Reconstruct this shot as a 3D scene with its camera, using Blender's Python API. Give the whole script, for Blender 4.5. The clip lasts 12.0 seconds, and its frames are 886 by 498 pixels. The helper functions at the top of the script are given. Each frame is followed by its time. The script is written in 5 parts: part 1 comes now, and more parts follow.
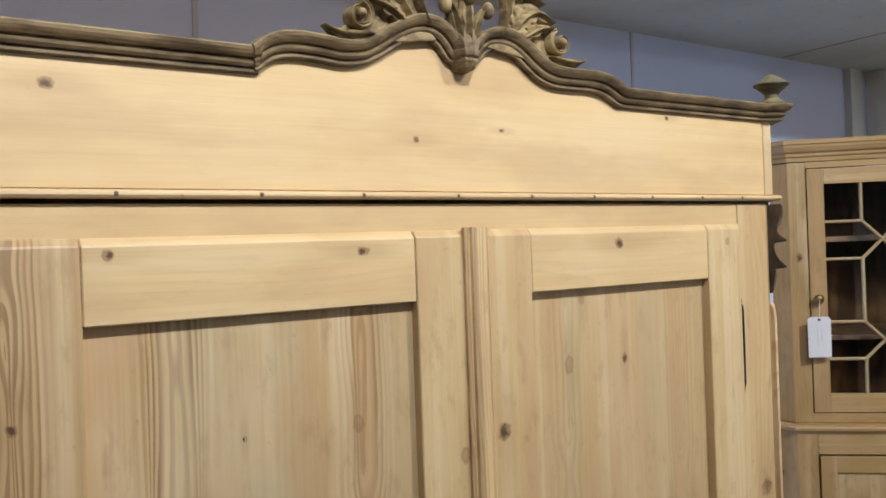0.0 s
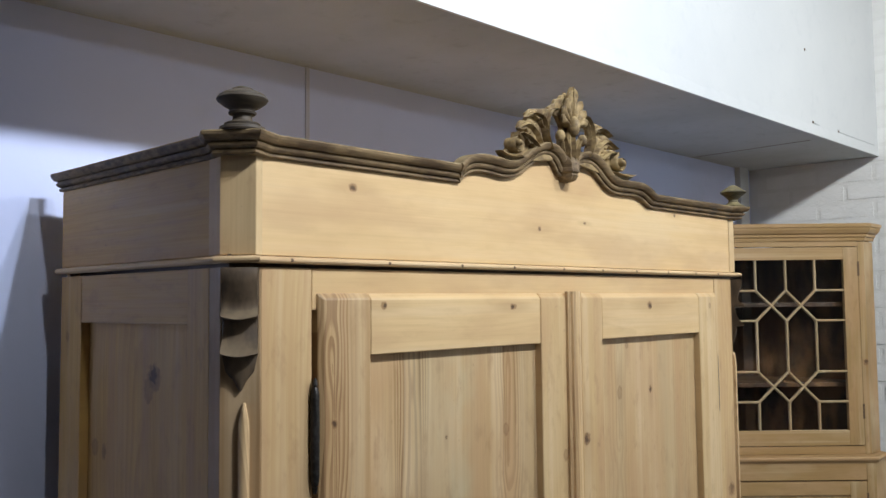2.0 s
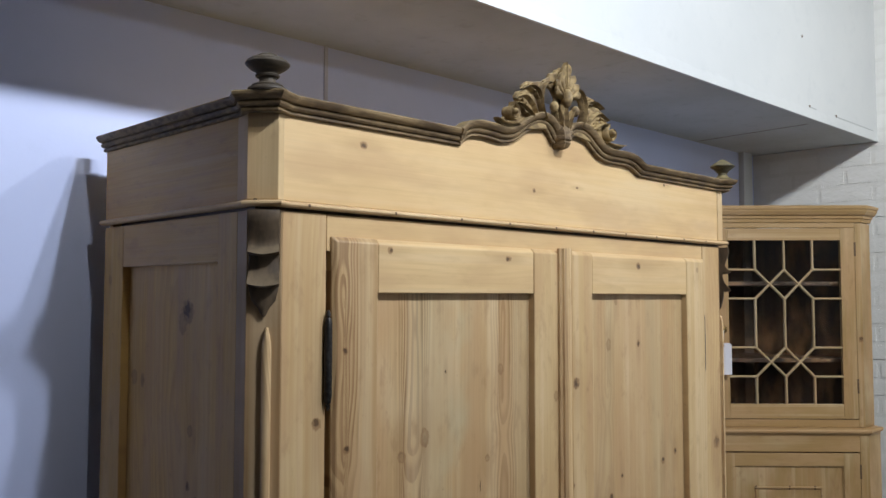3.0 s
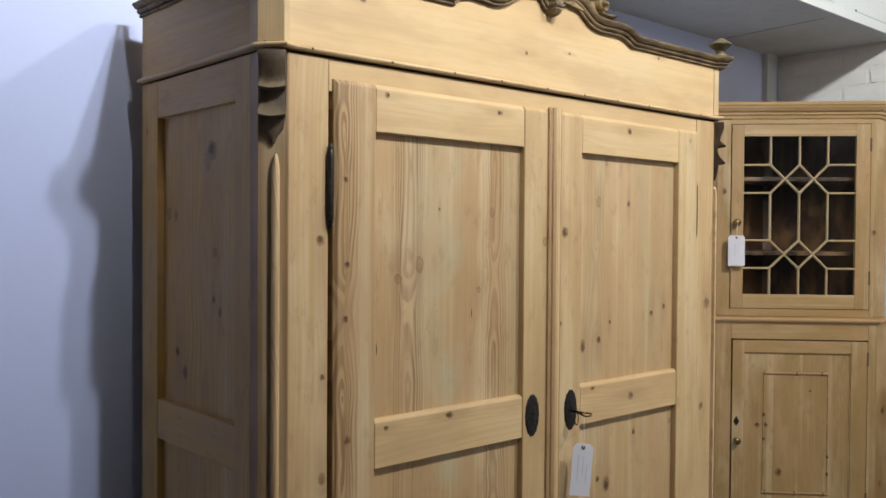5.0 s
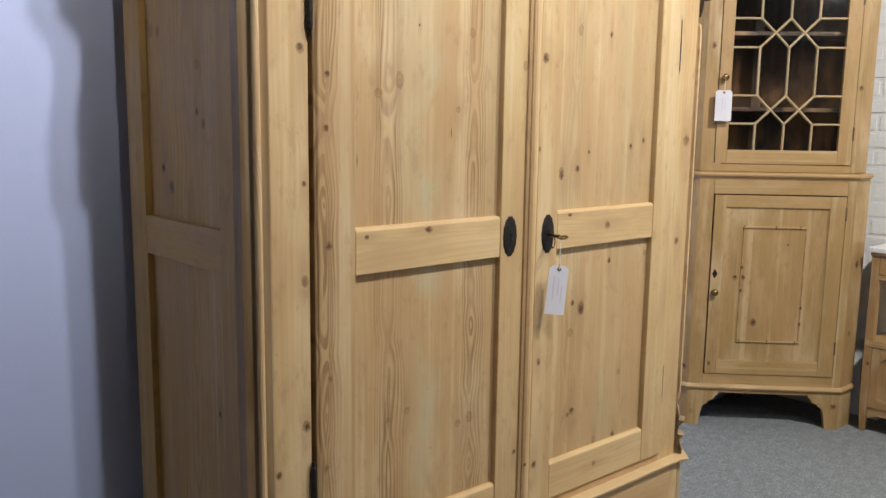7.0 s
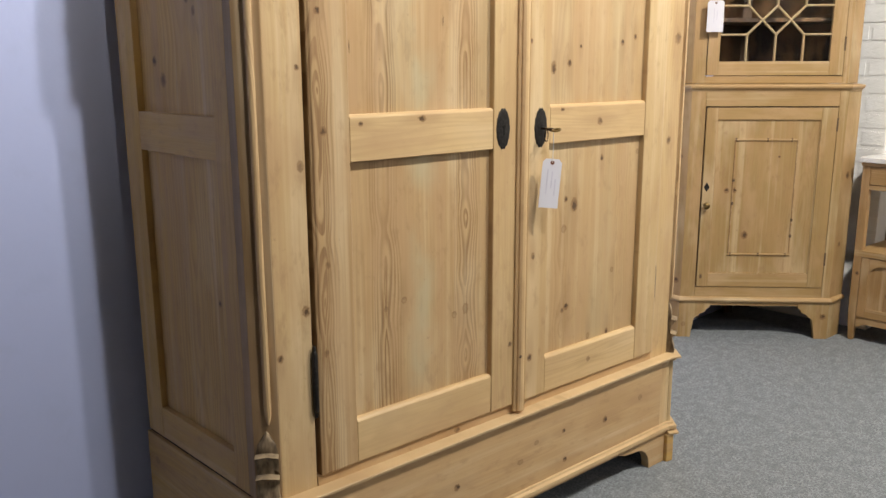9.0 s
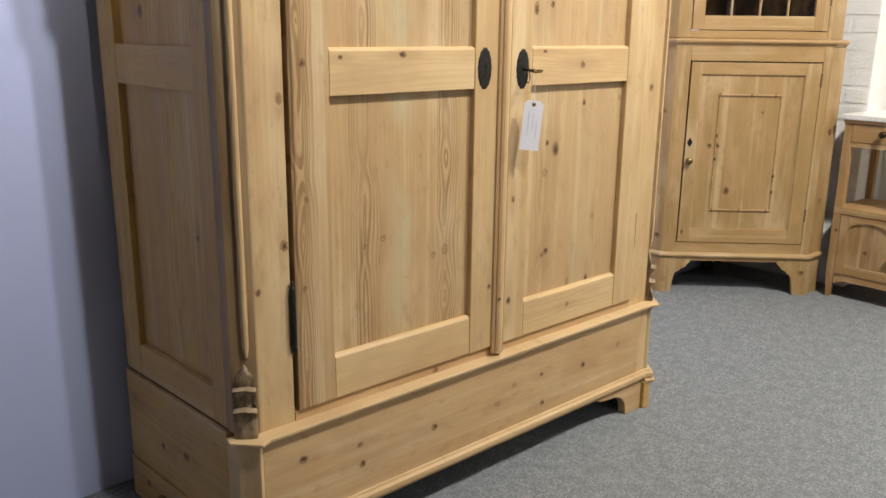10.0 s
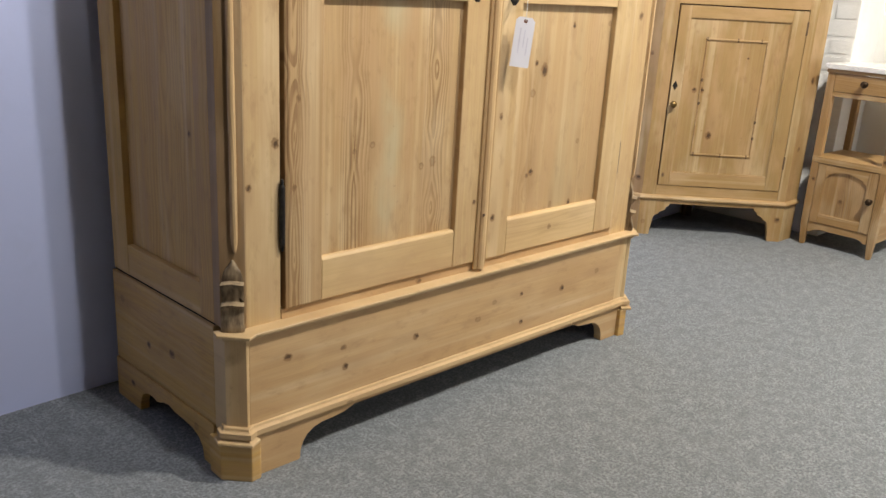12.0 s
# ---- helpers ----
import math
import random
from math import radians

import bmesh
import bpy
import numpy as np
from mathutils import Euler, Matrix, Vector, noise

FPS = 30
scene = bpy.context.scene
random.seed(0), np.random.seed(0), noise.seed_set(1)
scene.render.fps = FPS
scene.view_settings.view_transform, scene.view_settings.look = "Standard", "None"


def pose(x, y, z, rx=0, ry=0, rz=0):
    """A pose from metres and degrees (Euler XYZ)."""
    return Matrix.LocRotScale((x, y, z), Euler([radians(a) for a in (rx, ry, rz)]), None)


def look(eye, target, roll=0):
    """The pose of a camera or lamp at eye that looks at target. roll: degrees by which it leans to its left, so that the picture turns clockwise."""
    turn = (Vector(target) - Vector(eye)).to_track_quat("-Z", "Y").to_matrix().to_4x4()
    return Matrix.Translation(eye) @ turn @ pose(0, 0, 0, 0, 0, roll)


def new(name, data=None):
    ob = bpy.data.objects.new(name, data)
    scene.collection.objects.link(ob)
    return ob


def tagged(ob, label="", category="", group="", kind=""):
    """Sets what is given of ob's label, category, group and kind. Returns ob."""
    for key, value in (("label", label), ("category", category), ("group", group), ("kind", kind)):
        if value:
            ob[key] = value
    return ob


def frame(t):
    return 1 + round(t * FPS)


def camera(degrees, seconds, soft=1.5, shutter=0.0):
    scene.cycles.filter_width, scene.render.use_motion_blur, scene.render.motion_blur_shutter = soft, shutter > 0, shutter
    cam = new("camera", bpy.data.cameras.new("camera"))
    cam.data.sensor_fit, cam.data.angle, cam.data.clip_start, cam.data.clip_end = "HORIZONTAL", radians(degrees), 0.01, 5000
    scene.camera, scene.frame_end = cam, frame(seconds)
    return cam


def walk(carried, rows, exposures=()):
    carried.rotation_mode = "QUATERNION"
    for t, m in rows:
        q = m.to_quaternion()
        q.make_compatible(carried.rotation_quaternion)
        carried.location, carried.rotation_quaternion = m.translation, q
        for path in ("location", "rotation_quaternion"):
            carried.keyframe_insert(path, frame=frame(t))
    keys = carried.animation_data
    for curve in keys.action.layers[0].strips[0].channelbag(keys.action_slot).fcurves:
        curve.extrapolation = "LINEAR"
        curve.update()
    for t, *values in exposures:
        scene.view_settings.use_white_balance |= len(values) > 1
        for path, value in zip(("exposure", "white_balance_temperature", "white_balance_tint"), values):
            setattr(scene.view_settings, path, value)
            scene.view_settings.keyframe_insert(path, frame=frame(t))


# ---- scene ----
cam = camera(55.7, 12.0, shutter=0.2)
PATH = [
    (0, (0.013, -0.902, 1.69), (1.154, 0.741, 1.688), -2.1),
    (0.5, (-0.195, -0.781, 1.72), (1.162, 0.686, 1.783), -2.0),
    (1, (-0.415, -0.766, 1.742), (1.03, 0.616, 1.805), -1.1),
    (1.5, (-0.519, -0.847, 1.729), (0.923, 0.536, 1.82), -0.4),
    (2, (-0.594, -0.954, 1.7), (0.818, 0.457, 1.825), -0.6),
    (2.5, (-0.663, -1.024, 1.665), (0.737, 0.4, 1.786), -0.4),
    (4.3, (-0.695, -1.241, 1.486), (0.61, 0.274, 1.547), 0.6),
    (4.5, (-0.703, -1.263, 1.471), (0.594, 0.258, 1.513), 0.5),
    (5, (-0.718, -1.288, 1.438), (0.574, 0.238, 1.4), 0.4),
    (5.5, (-0.727, -1.304, 1.406), (0.569, 0.216, 1.298), 0.5),
    (6, (-0.726, -1.32, 1.372), (0.571, 0.192, 1.201), 0.4),
    (6.5, (-0.724, -1.336, 1.337), (0.568, 0.173, 1.097), 0.6),
    (7, (-0.728, -1.349, 1.298), (0.561, 0.15, 0.995), 0.8),
    (7.2, (-0.727, -1.353, 1.285), (0.558, 0.146, 0.966), 0.8),
    (8.8, (-0.756, -1.376, 1.188), (0.529, 0.101, 0.774), -0.2),
    (9, (-0.754, -1.372, 1.181), (0.534, 0.097, 0.754), -0.2),
    (9.5, (-0.746, -1.384, 1.152), (0.549, 0.068, 0.689), 0.3),
    (10, (-0.752, -1.39, 1.125), (0.55, 0.042, 0.618), 0.7),
    (10.5, (-0.769, -1.395, 1.098), (0.535, 0.02, 0.552), 1.3),
    (11, (-0.787, -1.408, 1.074), (0.523, -0.001, 0.524), 1.9),
    (11.5, (-0.799, -1.421, 1.047), (0.522, -0.027, 0.49), 2.7),
    (12, (-0.804, -1.426, 1.026), (0.52, -0.05, 0.428), 3.2),
]
walk(cam, [(t, look(e, g, r)) for t, e, g, r in PATH], [(0, -0.70, 6150, 7), (0.6, -0.78, 6080, 7), (1.5, -0.70, 6050, 7), (2.5, -0.92, 6050, 7), (4.4, -0.84, 6200, 8), (5.5, -0.49, 6450, 8), (6.0, -0.43, 6500, 8), (7.0, -0.18, 6600, 9), (9.0, 0.07, 6850, 10), (12, 0.32, 6950, 10)])

# ---- world and light ----
world = bpy.data.worlds.new("world")
scene.world = world
world.use_nodes = True
_sky = world.node_tree.nodes.new("ShaderNodeTexSky")
_sky.sky_type, _sky.sun_disc = "NISHITA", False
_sky.sun_elevation, _sky.sun_rotation = radians(35), radians(200)
world.node_tree.links.new(_sky.outputs[0], world.node_tree.nodes["Background"].inputs[0])
world.node_tree.nodes["Background"].inputs[1].default_value = 0.08


def area_lamp(name, m, sx, sy, watts, colour):
    d = bpy.data.lights.new(name, "AREA")
    d.shape, d.size, d.size_y, d.energy, d.color = "RECTANGLE", sx, sy, watts, colour
    ob = new(name, d)
    ob.matrix_world = m
    return ob


# unseen ceiling lamps: place, tilt towards the back wall, turn to the side, width, length, watts, beam, colour
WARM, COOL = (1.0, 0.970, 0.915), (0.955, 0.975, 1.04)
# fourth is a fill added for the left wall; the others follow shadow edges
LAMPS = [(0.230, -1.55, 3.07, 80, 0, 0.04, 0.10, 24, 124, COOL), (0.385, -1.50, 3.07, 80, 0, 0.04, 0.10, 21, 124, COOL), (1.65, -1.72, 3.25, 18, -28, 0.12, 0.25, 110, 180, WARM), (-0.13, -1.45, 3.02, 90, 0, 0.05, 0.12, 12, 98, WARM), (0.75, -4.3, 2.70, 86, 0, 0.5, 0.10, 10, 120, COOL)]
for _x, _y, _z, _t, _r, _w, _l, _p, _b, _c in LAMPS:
    area_lamp("unseen_lamp", pose(_x, _y, _z - 0.03, _t, _r, 0), _w, _l, _p, _c).data.spread = radians(_b)

# ---- materials ----
class Net:
    """Short hand for a node tree."""

    def __init__(self, name):
        self.mat = bpy.data.materials.new(name)
        self.mat.use_nodes = True
        self.t = self.mat.node_tree
        self.bsdf = self.t.nodes["Principled BSDF"]

    def put(self, socket, v):
        if isinstance(v, bpy.types.NodeSocket):
            self.t.links.new(v, socket)
        elif v is not None:
            socket.default_value = v

    def math(self, op, a, b=None, c=None, clamp=False):
        n = self.t.nodes.new("ShaderNodeMath")
        n.operation, n.use_clamp = op, clamp
        for s, v in zip(n.inputs, (a, b, c)):
            self.put(s, v)
        return n.outputs[0]

    def vec(self, op, a, b=None):
        n = self.t.nodes.new("ShaderNodeVectorMath")
        n.operation = op
        self.put(n.inputs[0], a)
        self.put(n.inputs[1], b)
        return n.outputs["Value" if op in ("LENGTH", "DOT_PRODUCT") else "Vector"]

    def comb(self, x, y, z):
        n = self.t.nodes.new("ShaderNodeCombineXYZ")
        for s, v in zip(n.inputs, (x, y, z)):
            self.put(s, v)
        return n.outputs[0]

    def sep(self, v):
        n = self.t.nodes.new("ShaderNodeSeparateXYZ")
        self.put(n.inputs[0], v)
        return n.outputs

    def coords(self):
        return self.t.nodes.new("ShaderNodeTexCoord").outputs["Object"]

    def rnd(self):
        return self.t.nodes.new("ShaderNodeObjectInfo").outputs["Random"]

    def noise(self, v, scale=1.0, detail=2.0, rough=0.5, distort=0.0):
        n = self.t.nodes.new("ShaderNodeTexNoise")
        self.put(n.inputs["Vector"], v)
        n.inputs["Scale"].default_value, n.inputs["Detail"].default_value = scale, detail
        n.inputs["Roughness"].default_value, n.inputs["Distortion"].default_value = rough, distort
        return n.outputs[0]

    def voronoi(self, v, scale=1.0):
        n = self.t.nodes.new("ShaderNodeTexVoronoi")
        self.put(n.inputs["Vector"], v)
        n.inputs["Scale"].default_value = scale
        return n.outputs

    def span(self, v, a, b, c=0.0, d=1.0, smooth=True):
        n = self.t.nodes.new("ShaderNodeMapRange")
        n.interpolation_type = "SMOOTHSTEP" if smooth else "LINEAR"
        for s, x in zip(n.inputs, (v, a, b, c, d)):
            self.put(s, x)
        return n.outputs[0]

    def mix(self, f, a, b, blend="MIX"):
        n = self.t.nodes.new("ShaderNodeMix")
        n.data_type, n.blend_type = "RGBA", blend
        self.put(n.inputs[0], f)
        for s, v in ((n.inputs[6], a), (n.inputs[7], b)):
            self.put(s, (*v, 1.0) if isinstance(v, tuple) and len(v) == 3 else v)
        return n.outputs[2]

    def bump(self, h, strength, distance=0.001):
        n = self.t.nodes.new("ShaderNodeBump")
        n.inputs["Strength"].default_value, n.inputs["Distance"].default_value = strength, distance
        self.put(n.inputs["Height"], h)
        self.put(self.bsdf.inputs["Normal"], n.outputs[0])

    def done(self, colour, rough=0.5, metal=0.0, spec=0.5):
        self.put(self.bsdf.inputs["Base Color"], (*colour, 1.0) if isinstance(colour, tuple) else colour)
        self.put(self.bsdf.inputs["Roughness"], rough)
        self.put(self.bsdf.inputs["Metallic"], metal)
        self.put(self.bsdf.inputs["Specular IOR Level"], spec)
        return self.mat


PALE, LATE = (0.585, 0.416, 0.208), (0.35, 0.205, 0.088)


def pine(name, across="x", along="z", knots=(), figure=0.5, pale=PALE, late=LATE, rings=120.0, patch=0.5, pins=0.0, streaks=0.0, board=0.21, off=0.0, soil=0.34, slope=0.03, wild=1.0, hearts=(), wash=None, darken=None, live=False):
    """Waxed old pine: growth rings cut by flat-sawn boards. Grain runs along one axis; knots are (x or y, z, radius) in the thing's
    own metres, and the grain flows round them."""
    n = Net(name)
    p = n.coords()
    xyz = n.sep(p)
    a, l = xyz["xyz".index(across)], xyz["xyz".index(along)]
    other = xyz[({0, 1, 2} - {"xyz".index(across), "xyz".index(along)}).pop()]
    r = n.rnd()
    shift = n.math("MULTIPLY", r, 13.0)
    al = n.comb(a, l, 0.0)
    edge = n.math("MULTIPLY", n.math("SUBTRACT", n.noise(al, 150.0, 2), 0.5), 0.8)
    push, dark, core = 0.0, None, None
    for k1, k2, kr in knots:
        ka, kl = (k2, k1) if across == "z" else (k1, k2)
        h1, h2, h3 = [abs(math.sin(k1 * f + k2 * g)) for f, g in ((37.0, 91.0), (113.0, 57.0), (71.0, 149.0))]
        kr *= 0.86 + 0.38 * h1
        long = 0.58 + 0.4 * h2
        d = n.vec("LENGTH", n.vec("MULTIPLY", n.vec("SUBTRACT", al, (ka, kl, 0)), (1 / kr, long / kr, 0)))
        dl = n.vec("LENGTH", n.vec("MULTIPLY", n.vec("SUBTRACT", al, (ka, kl, 0)), (1 / kr, 0.22 / kr, 0)))
        fall = n.math("POWER", 2.718, n.math("MULTIPLY", n.math("MULTIPLY", dl, dl), -0.16))
        side = n.span(a, ka - kr * 0.8, ka + kr * 0.8, -1.0, 1.0)
        push = n.math("ADD", push, n.math("MULTIPLY", n.math("MULTIPLY", fall, side), 0.0085))
        rim = n.math("ADD", d, edge)
        m = n.span(rim, 1.15, 0.72, 0.0, 0.9 if live else 0.84 + 0.20 * h3)
        if live or h3 < 0.30:
            # a live knot: pale heart inside a brown ring
            m = n.math("MULTIPLY", m, n.span(rim, 0.3, 0.75, 0.35 if live else 0.6, 1.0))
        m2 = n.math("MAXIMUM", m, n.span(dl, 2.4, 0.6, 0.0, 0.26))
        c = n.span(n.math("ADD", n.vec("LENGTH", n.vec("MULTIPLY", n.vec("SUBTRACT", al, (ka + kr * 0.2 * (h1 - 0.5), kl + kr * 0.5 * (h2 - 0.5), 0)), (1 / kr, long / kr, 0))), n.math("MULTIPLY", edge, 1.6)), 0.75, 0.25, 0.0, 0.3 if live else max(0.15, min(1.0, 1.9 * h3 - 0.4)))
        dark = m2 if dark is None else n.math("MAXIMUM", dark, m2)
        core = c if core is None else n.math("MAXIMUM", core, c)
    # the boards of one panel, each with its own heart and tilt
    local = n.math("SUBTRACT", n.math("ADD", a, off), 0.0)
    index = n.math("FLOOR", n.math("DIVIDE", local, board))
    inside = n.math("SUBTRACT", n.math("SUBTRACT", local, n.math("MULTIPLY", index, board)), board * 0.5)
    wn = n.t.nodes.new("ShaderNodeTexWhiteNoise")
    wn.noise_dimensions = "2D"
    n.put(wn.inputs["Vector"], n.comb(index, shift, 0.0))
    w3 = n.sep(wn.outputs["Color"])
    slow = n.noise(n.comb(n.math("MULTIPLY", index, 3.7), n.math("MULTIPLY", l, 1.5), shift), 1.0, 2.0, 0.5)
    wob = n.noise(n.comb(n.math("MULTIPLY", a, 22.0), n.math("MULTIPLY", l, 2.4), shift), 1.0, 2.0, 0.5)
    heart = n.math("ADD", n.math("MULTIPLY", n.math("SUBTRACT", w3[0], 0.5), board * 0.7), n.math("MULTIPLY", n.math("SUBTRACT", slow, 0.5), board * 0.42 * wild))
    da = n.math("ADD", n.math("SUBTRACT", inside, heart), push)
    rise = n.math("ADD", n.math("MULTIPLY", n.math("SUBTRACT", w3[1], 0.5), 2.0 * slope), n.math("MULTIPLY", n.math("SUBTRACT", w3[2], 0.5), 0.01))
    deep = n.math("ADD", n.math("MULTIPLY", l, rise), n.math("MULTIPLY", n.math("SUBTRACT", n.noise(n.comb(n.math("MULTIPLY", index, 5.1), n.math("MULTIPLY", l, 2.2), n.math("ADD", shift, 2.0)), 1.0, 2.0, 0.5), 0.5), 0.11 * wild))
    rad = n.math("SQRT", n.math("ADD", n.math("MULTIPLY", da, da), n.math("MULTIPLY", deep, deep)))
    close = None
    for k, h in enumerate(hearts):
        sway = n.noise(n.comb(k * 3.7 + 1.3, n.math("MULTIPLY", l, 2.6), 0.4), 1.0, 2.0, 0.55)
        dive = n.noise(n.comb(k * 5.1 + 0.7, n.math("MULTIPLY", l, 3.4), 2.6), 1.0, 2.0, 0.6)
        dk = n.math("ADD", n.math("SUBTRACT", a, h), n.math("ADD", push, n.math("MULTIPLY", n.math("SUBTRACT", sway, 0.5), 0.018 * wild)))
        dv = n.math("MULTIPLY", n.math("SUBTRACT", dive, 0.5), 0.11)
        rk = n.math("SQRT", n.math("ADD", n.math("MULTIPLY", dk, dk), n.math("MULTIPLY", dv, dv)))
        rad = rk if close is None else n.math("MINIMUM", rad, rk)
        ak = n.math("ABSOLUTE", dk)
        close = ak if close is None else n.math("MINIMUM", close, ak)
    rad = n.math("ADD", rad, n.math("MULTIPLY", n.math("SUBTRACT", wob, 0.5), 0.006))
    # years of unequal growth
    rad = n.math("ADD", rad, n.math("MULTIPLY", n.math("SUBTRACT", n.noise(n.comb(n.math("MULTIPLY", rad, 38.0), shift, 0.0), 1.0, 2.0), 0.5), 0.022))
    turn = n.math("FRACT", n.math("MULTIPLY", rad, rings))
    band = n.math("MULTIPLY", n.span(turn, 0.25, 0.86), n.span(turn, 1.0, 0.9))
    zone = n.noise(n.comb(n.math("MULTIPLY", a, 10.0), n.math("MULTIPLY", l, 0.5), n.math("ADD", shift, 3.3)), 1.0, 2.0)
    amount = n.math("MULTIPLY", n.span(zone, 0.40, 0.62, 0.14, 1.0) if close is None else n.math("MULTIPLY", n.span(close, 0.050, 0.014, 0.10, 1.0), n.span(zone, 0.36, 0.56, 0.55, 1.0)), figure)
    fibre = n.noise(n.comb(n.math("MULTIPLY", a, 520.0), n.math("MULTIPLY", l, 7.0), shift), 1.0, 2.0, 0.6)
    pores = n.noise(n.comb(n.math("MULTIPLY", a, 120.0), n.math("MULTIPLY", l, 2.2), shift), 1.0, 3.0, 0.6)
    col = n.mix(n.math("MULTIPLY", band, amount, None, True), pale, late)
    col = n.mix(n.span(fibre, 0.35, 0.72, 0.0, 0.16 * min(1.0, 0.3 + 2.0 * soil)), col, tuple(c * 0.82 for c in late))
    col = n.mix(n.math("MULTIPLY", n.span(pores, 0.42, 0.72), 0.2 + 0.25 * figure), col, tuple((c + d) / 2 for c, d in zip(pale, late)))
    # each board a little lighter or redder than its neighbour
    col = n.mix(n.math("MULTIPLY", w3[2], 0.22), col, tuple(c * k for c, k in zip(pale, (0.80, 0.74, 0.66))))
    strip = n.noise(n.comb(n.math("MULTIPLY", a, 30.0), n.math("MULTIPLY", l, 0.55), n.math("ADD", shift, 4.4)), 1.0, 3.0, 0.55)
    col = n.mix(n.span(strip, 0.50, 0.68, 0.0, 0.42 * min(1.0, 0.2 + 2.4 * soil)), col, (0.45, 0.275, 0.14))
    col = n.mix(n.span(strip, 0.48, 0.32, 0.0, 0.38 * min(1.0, 0.2 + 2.4 * soil)), col, (0.70, 0.55, 0.35))
    # uneven scrubbing and wax at hand's width, older and redder in places
    blot = n.noise(n.comb(n.math("MULTIPLY", a, 7.0), n.math("MULTIPLY", l, 2.6), n.math("ADD", shift, 7.7)), 1.0, 3.0, 0.55)
    col = n.mix(n.math("MULTIPLY", n.span(blot, 0.45, 0.70), 0.75 * patch), col, (0.42, 0.255, 0.115))
    col = n.mix(n.math("MULTIPLY", n.span(blot, 0.5, 0.28), 0.45 * patch), col, (0.68, 0.54, 0.345))
    rosy = n.noise(n.comb(n.math("MULTIPLY", a, 13.0), n.math("MULTIPLY", l, 4.0), n.math("ADD", shift, 5.1)), 1.0, 3.0, 0.6)
    col = n.mix(n.math("MULTIPLY", n.span(rosy, 0.46, 0.66), 0.45), col, (0.485, 0.315, 0.165))
    smear = n.noise(n.comb(n.math("MULTIPLY", a, 46.0), n.math("MULTIPLY", l, 17.0), n.math("ADD", shift, 9.3)), 1.0, 4.0, 0.65)
    col = n.mix(n.math("MULTIPLY", n.span(smear, 0.52, 0.74), soil), col, (0.30, 0.175, 0.08))
    if streaks:
        grey = n.noise(n.comb(n.math("MULTIPLY", a, 11.0), n.math("MULTIPLY", l, 0.7), n.math("ADD", shift, 1.1)), 1.0, 2.0)
        col = n.mix(n.math("MULTIPLY", n.span(grey, 0.48, 0.70), streaks), col, (0.43, 0.40, 0.25))
    if wash is not None:
        off_centre = n.math("ABSOLUTE", n.math("ADD", n.math("SUBTRACT", a, wash), n.math("MULTIPLY", n.math("SUBTRACT", n.noise(n.comb(n.math("MULTIPLY", a, 20.0), n.math("MULTIPLY", l, 5.0), 0.0), 1.0, 3.0), 0.5), 0.07)))
        patchy = n.noise(n.comb(n.math("MULTIPLY", a, 6.0), n.math("MULTIPLY", l, 4.0), 3.0), 1.0, 3.0, 0.6)
        col = n.mix(n.math("MULTIPLY", n.span(off_centre, 0.060, 0.008, 0.0, 0.5), n.span(patchy, 0.38, 0.62)), col, (0.46, 0.43, 0.28))
    if pins:
        v = n.voronoi(n.comb(n.math("MULTIPLY", a, 9.0), n.math("MULTIPLY", l, 5.0), shift), 1.0)
        near = n.span(v["Distance"], 0.075, 0.035)
        some = n.math("GREATER_THAN", n.sep(v["Color"])[0], 0.78)
        col = n.mix(n.math("MULTIPLY", n.math("MULTIPLY", near, some), pins), col, (0.13, 0.075, 0.04))
    if dark is not None:
        col = n.mix(n.math("MULTIPLY", dark, 0.72), col, (0.21, 0.11, 0.045))
        col = n.mix(n.math("MULTIPLY", core, 0.9), col, (0.065, 0.032, 0.014))
    # multiplies all tones down, for shaded insides
    if darken:
        col = n.mix(1.0, col, (darken, darken * 0.78, darken * 0.6), "MULTIPLY")
    # small bruises
    dent = n.noise(p, 55.0, 3.0, 0.7)
    col = n.mix(n.span(dent, 0.66, 0.8, 0.0, soil), col, (0.22, 0.125, 0.06))
    n.bump(n.math("ADD", n.math("MULTIPLY", n.math("MULTIPLY", band, amount), 0.7), n.math("ADD", n.math("MULTIPLY", fibre, 0.6), n.math("MULTIPLY", blot, 1.5))), 0.25, 0.0006)
    return n.done(col, n.span(fibre, 0.3, 0.8, 0.42, 0.6), 0.0, 0.4)


def old_stain(name, a=(0.085, 0.058, 0.034), b=(0.21, 0.15, 0.082), top_tone=(0.25, 0.20, 0.11), grain=(20, 60, 160)):
    """Dark stained, dry and rubbed wood of the old cornice and carving; what faces up is paler."""
    n = Net(name)
    p = n.coords()
    big = n.noise(p, 14.0, 4.0, 0.6)
    fine = n.noise(n.vec("MULTIPLY", p, grain), 1.0, 3.0, 0.6)
    col = n.mix(n.span(n.math("MULTIPLY_ADD", fine, 0.5, n.math("MULTIPLY", big, 0.5)), 0.38, 0.62), a, b)
    up = n.sep(n.t.nodes.new("ShaderNodeNewGeometry").outputs["Normal"])[2]
    # blends in top_tone on upward faces, broken up by noise
    col = n.mix(n.math("MULTIPLY", n.span(up, 0.25, 0.9), n.span(big, 0.3, 0.65, 0.1, 0.6)), col, top_tone)
    n.bump(n.math("ADD", fine, big), 0.5, 0.0012)
    return n.done(col, n.span(big, 0.3, 0.7, 0.5, 0.75), 0.0, 0.35)


